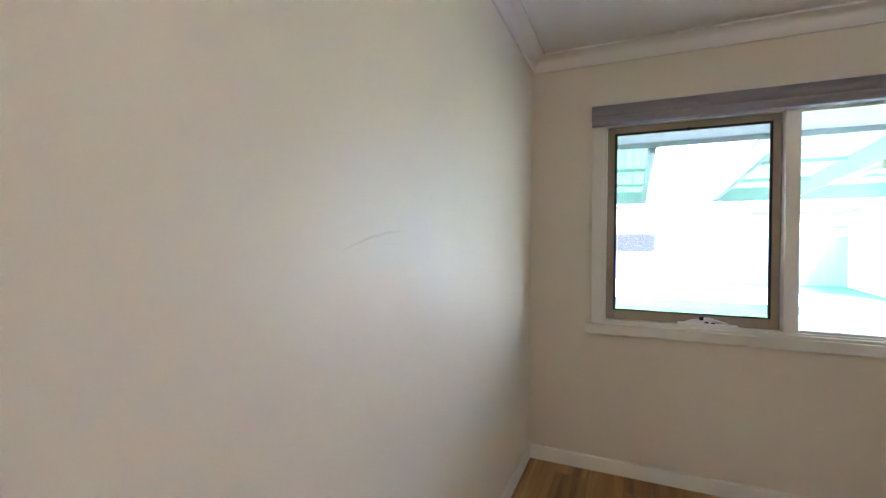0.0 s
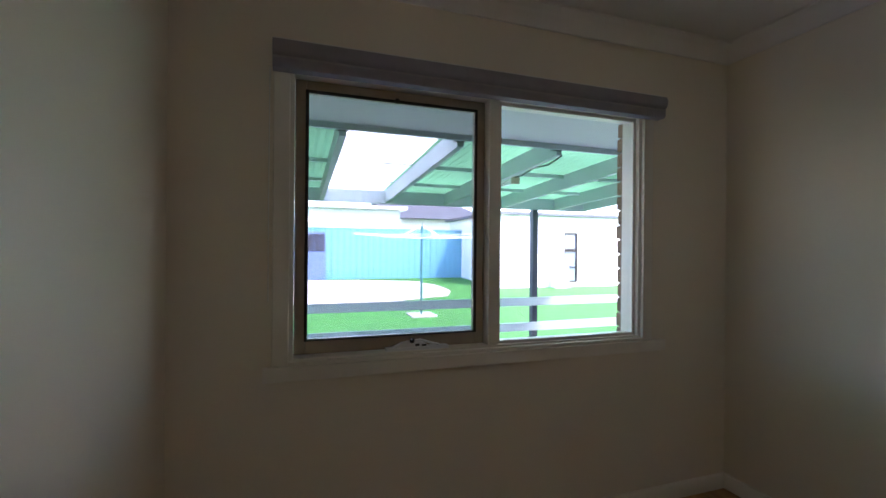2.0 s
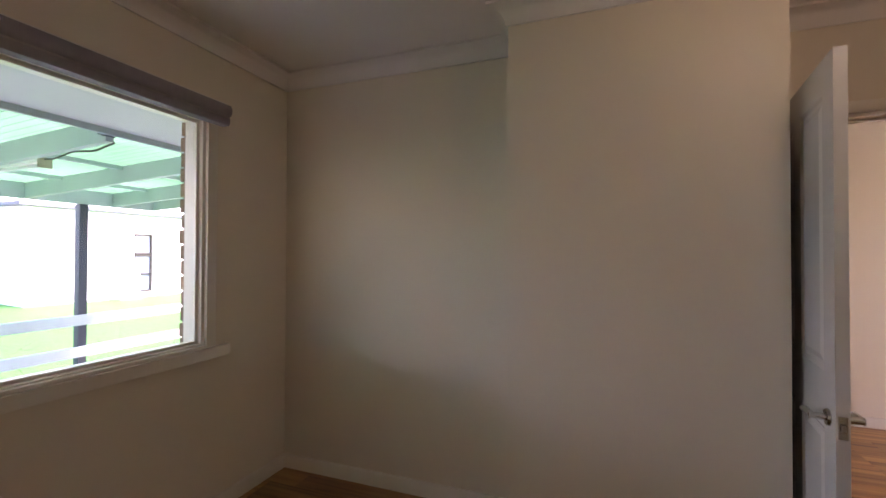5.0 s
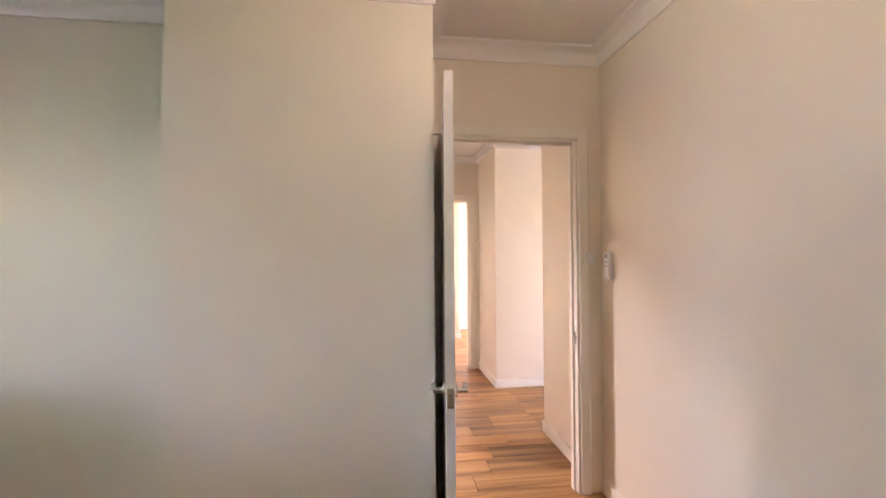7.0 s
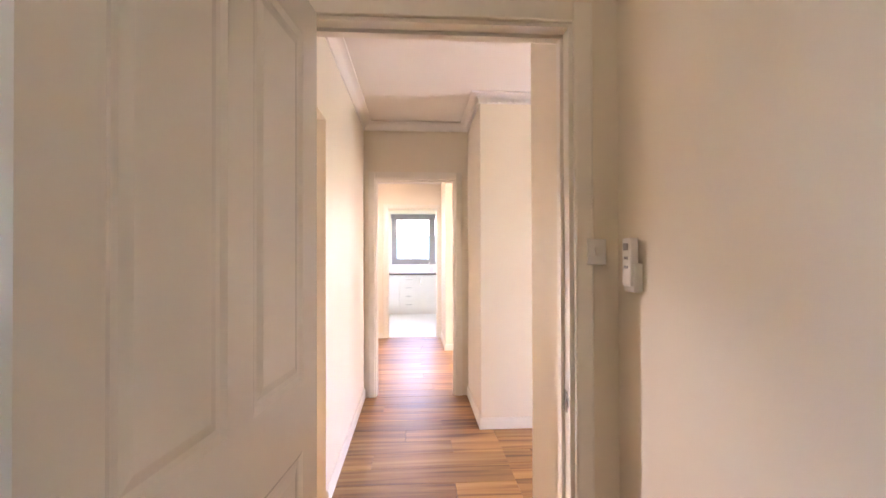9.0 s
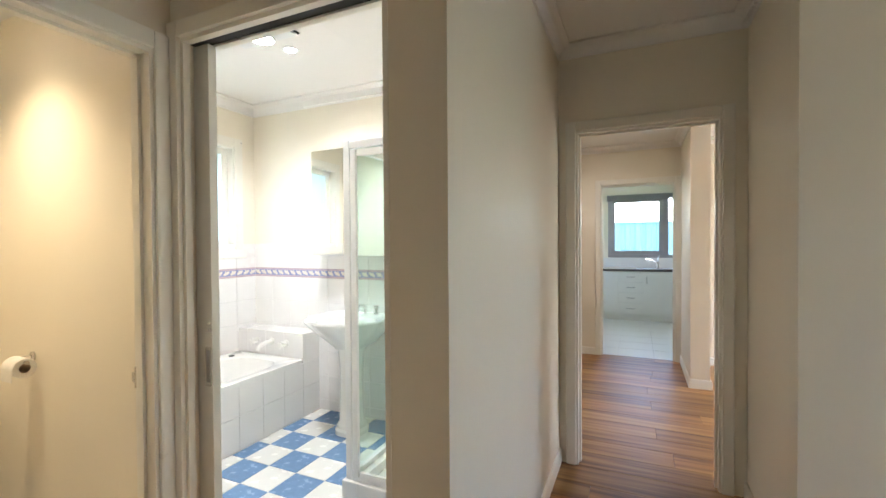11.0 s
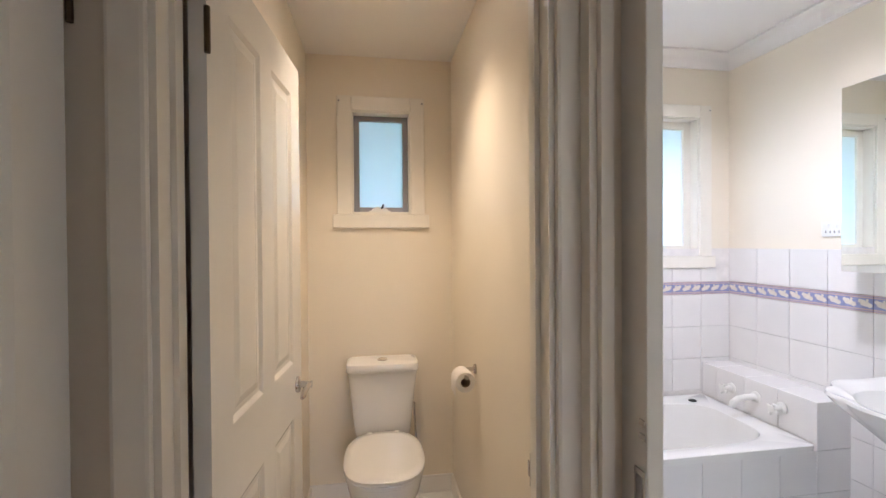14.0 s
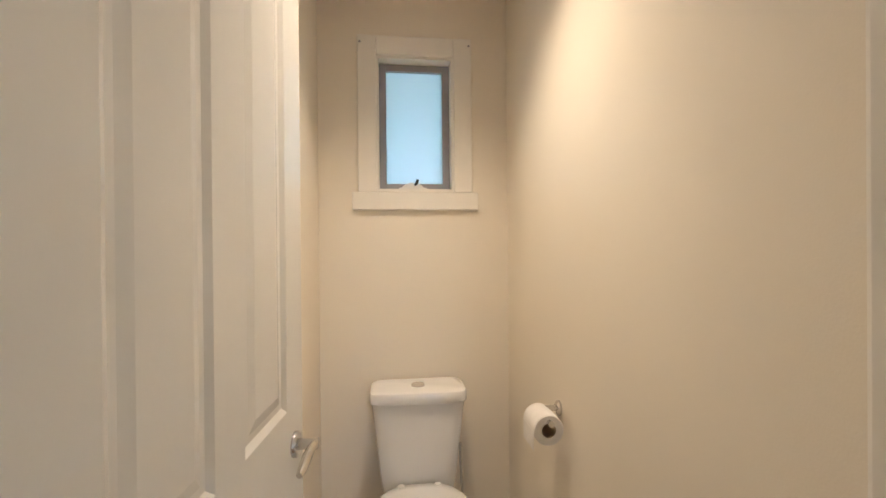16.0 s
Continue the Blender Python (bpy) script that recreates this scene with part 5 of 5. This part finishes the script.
loft(bm, [[Vector(q) for q in ((2.2, 23.3, 3.2), (9.6, 23.3, 3.2), (9.6, 30.6, 3.2), (2.2, 30.6, 3.2))], [Vector(q) for q in ((2.3, 26.5, 4.6), (7.6, 26.5, 4.6), (7.6, 27.0, 4.6), (2.3, 27.0, 4.6))]])
for i in range(11):
    f = i / 11
    add_box(bm, 2.2 + 0.05 * f, 9.6 - 1.9 * f, 23.28 + 3.2 * f, 23.62 + 3.2 * f, 3.2 + 1.4 * f, 3.235 + 1.4 * f)
finish("roof", bm, ROOFTILE, nb)

tree = thing("tree", (7.5, 32, 0), "dark leafy tree behind the neighbouring roof", "tree")
bm = bmesh.new()
tube(bm, [(7.5, 32, 0), (7.55, 32, 2), (7.4, 32.1, 3.6), (7.6, 32, 5)], [0.22, 0.18, 0.13, 0.05], 8)
for i in range(7):
    a = i * 0.9
    tube(bm, [(7.45, 32, 2.6 + 0.25 * i), (7.45 + 0.9 * math.cos(a), 32 + 0.9 * math.sin(a), 3.4 + 0.25 * i), (7.45 + 1.7 * math.cos(a), 32 + 1.5 * math.sin(a), 4.0 + 0.28 * i)], [0.08, 0.05, 0.015], 6)
finish("trunk", bm, material("bark", (0.12, 0.09, 0.06), 0.9, vary=0.3, scale=10), tree, smooth=True)
bm = bmesh.new()
rt = random.Random(5)
for i in range(2600):
    a, e, r = rt.uniform(0, 6.28), rt.uniform(-0.9, 1.4), 2.2 * rt.random() ** 0.4
    lump = 1 + 0.25 * math.sin(3 * a + 1) * math.cos(2 * e)
    q = Vector((7.5 + r * lump * math.cos(a) * math.cos(e), 32 + r * lump * math.sin(a) * math.cos(e), 4.6 + 0.75 * r * math.sin(e)))
    u, v = Vector((rt.uniform(-1, 1), rt.uniform(-1, 1), rt.uniform(-1, 1))).normalized() * 0.12, Vector((rt.uniform(-1, 1), rt.uniform(-1, 1), rt.uniform(-1, 1))).normalized() * 0.07
    bm.faces.new([bm.verts.new(w) for w in (q - u, q + v, q + u, q - v)])
finish("foliage", bm, LEAF, tree, recalc=False)

# fence seen through the kitchen window
PALE_FENCE = material("pale_steel_fence", (0.34, 0.50, 0.56), 0.45, vary=0.06, scale=5)
kf = thing("fence", (12, -3.4, 0), "pale blue-green steel fence beyond the kitchen window", "fence")
bm = bmesh.new()
prev, y, k = None, -9.0, 0
while y < 4:
    pair = [bm.verts.new((12.0 + (0, 0.03, 0.03, 0)[k % 4], y, z)) for z in (-0.35, 1.82)]
    if prev:
        bm.faces.new((prev[0], pair[0], pair[1], prev[1]))
    prev, y, k = pair, y + (0.03, 0.09, 0.03, 0.09)[k % 4], k + 1
finish("sheet", bm, PALE_FENCE, kf)
boxes("rail", [(11.97, 12.05, -9, 4, 1.82, 1.86)], PALE_FENCE, 0.004, kf)

# ---- floor boards and tiles ----


def piece_mesh(name, sx, sy, sz, mat, bevel=0.0012):
    bm = bmesh.new()
    r = bmesh.ops.create_cube(bm, size=1)
    for v in bm.verts:
        v.co = Vector((v.co.x * sx, v.co.y * sy, v.co.z * sz))
    # chamfer the top edges alone
    top = [e for e in bm.edges if all(v.co.z > 0 for v in e.verts)]
    bmesh.ops.bevel(bm, geom=top, offset=bevel, segments=1, affect="EDGES")
    me = bpy.data.meshes.new(name)
    bm.to_mesh(me)
    bm.free()
    me.materials.append(mat)
    return me


def boards(parent, x0, x1, y0, y1, width=0.13, length=1.2, seed=1):
    """Boards that run along y, in rows across x, with staggered ends."""
    rnd = random.Random(seed)
    cache = {}
    x = x0
    while x < x1 - 0.004:
        w = min(width, x1 - x)
        y = y0 - rnd.uniform(0, length * 0.8)
        while y < y1:
            a, b = max(y, y0), min(y + length, y1)
            y += length
            if b - a < 0.03:
                continue
            key = (round(w, 3), round(b - a, 2))
            if key not in cache:
                cache[key] = piece_mesh("board", key[0] - 0.0012, key[1] - 0.0012, 0.012, FLOOR)
            o = new("board", cache[key])
            o.location = (x + w / 2, (a + b) / 2, -0.006)
            under(o, parent)
        x += width


floor_ob = box_floor
boards(floor_ob, -2.84, 0.3, -3.665, 0.0, 0.19, 1.38, 3)
boards(floor_ob, 0.3, 2.97, -3.64, -1.5, 0.19, 1.38, 5)
boards(floor_ob, 1.08, 2.19, -6.3, -3.64, 0.19, 1.38, 6)
boards(floor_ob, 2.97, 5.80, -7.2, -0.6, 0.19, 1.38, 7)


def tiles(parent, name, axis, p, us, vs, mats, depth=0.006, gap=0.0022, sign=-1):
    """Tiles over a plane across axis at p; us and vs are joint lines; mats(i, j) picks the glaze. sign: the way they face."""
    cache = {}
    for i, (a, b) in enumerate(zip(us, us[1:])):
        for j, (c, d) in enumerate(zip(vs, vs[1:])):
            m = mats(i, j)
            if m is None or b - a < 0.012 or d - c < 0.012:
                continue
            key = (round(b - a, 4), round(d - c, 4), m.name)
            if key not in cache:
                cache[key] = piece_mesh(name, key[0] - gap, key[1] - gap, depth, m, 0.001)
            o = new(name, cache[key])
            q = p + sign * depth / 2
            if axis == "z":
                o.location = ((a + b) / 2, (c + d) / 2, q)
            elif axis == "y":
                o.location, o.rotation_euler = ((a + b) / 2, q, (c + d) / 2), (radians(90), 0, 0) if sign < 0 else (radians(-90), 0, 0)
            else:
                o.location = (q, (a + b) / 2, (c + d) / 2)
                o.rotation_euler = (radians(90), 0, radians(-90))
            under(o, parent)


def steps(a, b, s, start=None):
    out, x = [a], (a if start is None else start)
    while x <= a + 1e-6:
        x += s
    while x < b - 1e-6:
        out.append(x)
        x += s
    return out + [b]


# bathroom floor: blue and white squares
bed1 = tagged(box("floor_bath", 1.3, 3.06, -2.46, 0.1, -0.0115, -0.005, GROUT), kind="structure")
S = 0.215
bx, by = [3.06 - S * k for k in range(9)][::-1], [-0.62 - S * (k - 0.5) for k in range(1, 10)][::-1] + [-0.62]
bx[0], by[0] = 1.3, -2.46
tiles(bed1, "floor_tile", "z", -0.005, bx, by, lambda i, j: FLOOR_WHITE if (i + j) % 2 else FLOOR_BLUE, 0.006, 0.003, 1)
# toilet floor
bed2 = tagged(box("floor_toilet", 0.40, 1.3, -1.45, 0.1, -0.0115, -0.005, GROUT), kind="structure")
tiles(bed2, "floor_tile", "z", -0.005, steps(0.44, 1.265, 0.2, 0.465), steps(-1.45, 0.1, 0.2, -1.5), lambda i, j: FLOOR_WHITE, 0.006, 0.003, 1)
sk = tagged(box("skirting_tile_bed", 0.47, 1.265, 0.097, 0.0995, 0.0, 0.10, GROUT), kind="structure")
tiles(sk, "skirting_tile", "y", 0.097, steps(0.47, 1.265, 0.2), [0.002, 0.10], lambda i, j: TILE)
tagged(boxes("baseboard_toilet", [(1.251, 1.2645, -1.4, 0.09, 0, 0.095), (0.4705, 0.483, -0.68, 0.09, 0, 0.095)], TRIM, 0.003), kind="structure")
# kitchen floor
bed3 = tagged(box("floor_kitchen", 5.80, 8.9, -5.4, -1.1, -0.0115, -0.005, GROUT), kind="structure")
tiles(bed3, "floor_tile", "z", -0.005, steps(5.80, 8.9, 0.4), steps(-4.4, -1.9, 0.4), lambda i, j: CABINET, 0.006, 0.004, 1)

# bathroom wall tiles with a patterned border
ROWS = [0.002, 0.085, 0.285, 0.485, 0.685, 0.885, 1.085]
bed4 = tagged(box("tiling_north", 1.352, 3.058, 0.0965, 0.0995, 0.002, 1.372, GROUT), kind="structure")
bed5 = tagged(box("tiling_east", 3.0565, 3.0595, -2.458, 0.0965, 0.002, 1.372, GROUT), kind="structure")
NX = steps(1.352, 3.05, 0.2, 3.05 - 0.2 * 9)
EY = steps(-2.458, 0.09, 0.2, 0.09 - 0.2 * 13)
hole = lambda a, b: a < 2.96 and b > 1.40
tiles(bed4, "wall_tile", "y", 0.0965, NX, ROWS[3:], lambda i, j: TILE)
tiles(bed4, "wall_tile", "y", 0.0965, NX, [1.165, 1.372], lambda i, j: None if hole(NX[i], NX[i + 1]) else TILE)
tiles(bed4, "wall_tile", "y", 0.0965, [1.40, 1.45, 1.65, 1.85, 2.05, 2.25, 2.45, 2.65, 2.85, 2.96], [1.165, 1.25], lambda i, j: TILE)
tiles(bed5, "wall_tile", "x", 3.0565, EY, ROWS, lambda i, j: TILE)
tiles(bed5, "wall_tile", "x", 3.0565, EY, [1.165, 1.372], lambda i, j: TILE)


def border_run(parent, axis, p, us):
    """Border tiles: pink ground, blue band with a row of cream scrolls."""
    for a, b in zip(us, us[1:]):
        if b - a < 0.03:
            continue
        bm = bmesh.new()

        def lay(u0, u1, w0, w1, d, slot):
            if axis == "y":
                add_box(bm, u0, u1, p - d, p, w0, w1, 0, slot)
            else:
                add_box(bm, p - d, p, u0, u1, w0, w1, 0, slot)

        lay(a + 0.0015, b - 0.0015, 1.0865, 1.1635, 0.006, 0)
        lay(a + 0.0015, b - 0.0015, 1.101, 1.149, 0.0064, 1)
        lay(a + 0.0015, b - 0.0015, 1.0915, 1.0945, 0.0064, 1)
        lay(a + 0.0015, b - 0.0015, 1.1555, 1.1585, 0.0064, 1)
        n = max(1, round((b - a) / 0.066))
        for k in range(n):
            u = a + (b - a) * (k + 0.5) / n
            for du, w, r in ((-0.018, 1.117, 0.012), (-0.005, 1.123, 0.014), (0.009, 1.127, 0.015), (0.021, 1.135, 0.010), (-0.008, 1.140, 0.007)):
                o = (u + du, p - 0.0062, w) if axis == "y" else (p - 0.0062, u + du, w)
                if a + 0.012 < u + du < b - 0.012:
                    lathe(bm, [(r, 0.0), (r * 0.8, 0.0012), (0, 0.0014)], o, (0, -1, 0) if axis == "y" else (-1, 0, 0), 8, 2)
        finish("border_tile", bm, [BORDER_PINK, BORDER_BLUE, BORDER_CREAM], parent)


border_run(bed4, "y", 0.0965, NX)
border_run(bed5, "x", 3.0565, EY)
# tiled bath surround and ledge
sur = tagged(boxes("bath_surround", [(1.352, 2.868, -0.612, -0.58, 0.002, 0.424), (2.868, 3.0565, -0.612, 0.0965, 0.002, 0.652)], GROUT), kind="structure")
FX = steps(1.352, 3.055, 0.2, 2.862 - 0.2 * 9)
tiles(sur, "wall_tile", "y", -0.612, [v for v in FX if v < 2.87] + [3.055], [0.002, 0.23, 0.43], lambda i, j: TILE)
tiles(sur, "wall_tile", "y", -0.612, [2.862, 3.055], [0.43, 0.658], lambda i, j: TILE)
tiles(sur, "wall_tile", "x", 2.868, steps(-0.618, 0.09, 0.2, -0.618), [0.463, 0.658], lambda i, j: TILE)
tiles(sur, "wall_tile", "z", 0.652, [2.862, 3.055], steps(-0.618, 0.09, 0.2, -0.618), lambda i, j: TILE, 0.006, 0.003, 1)
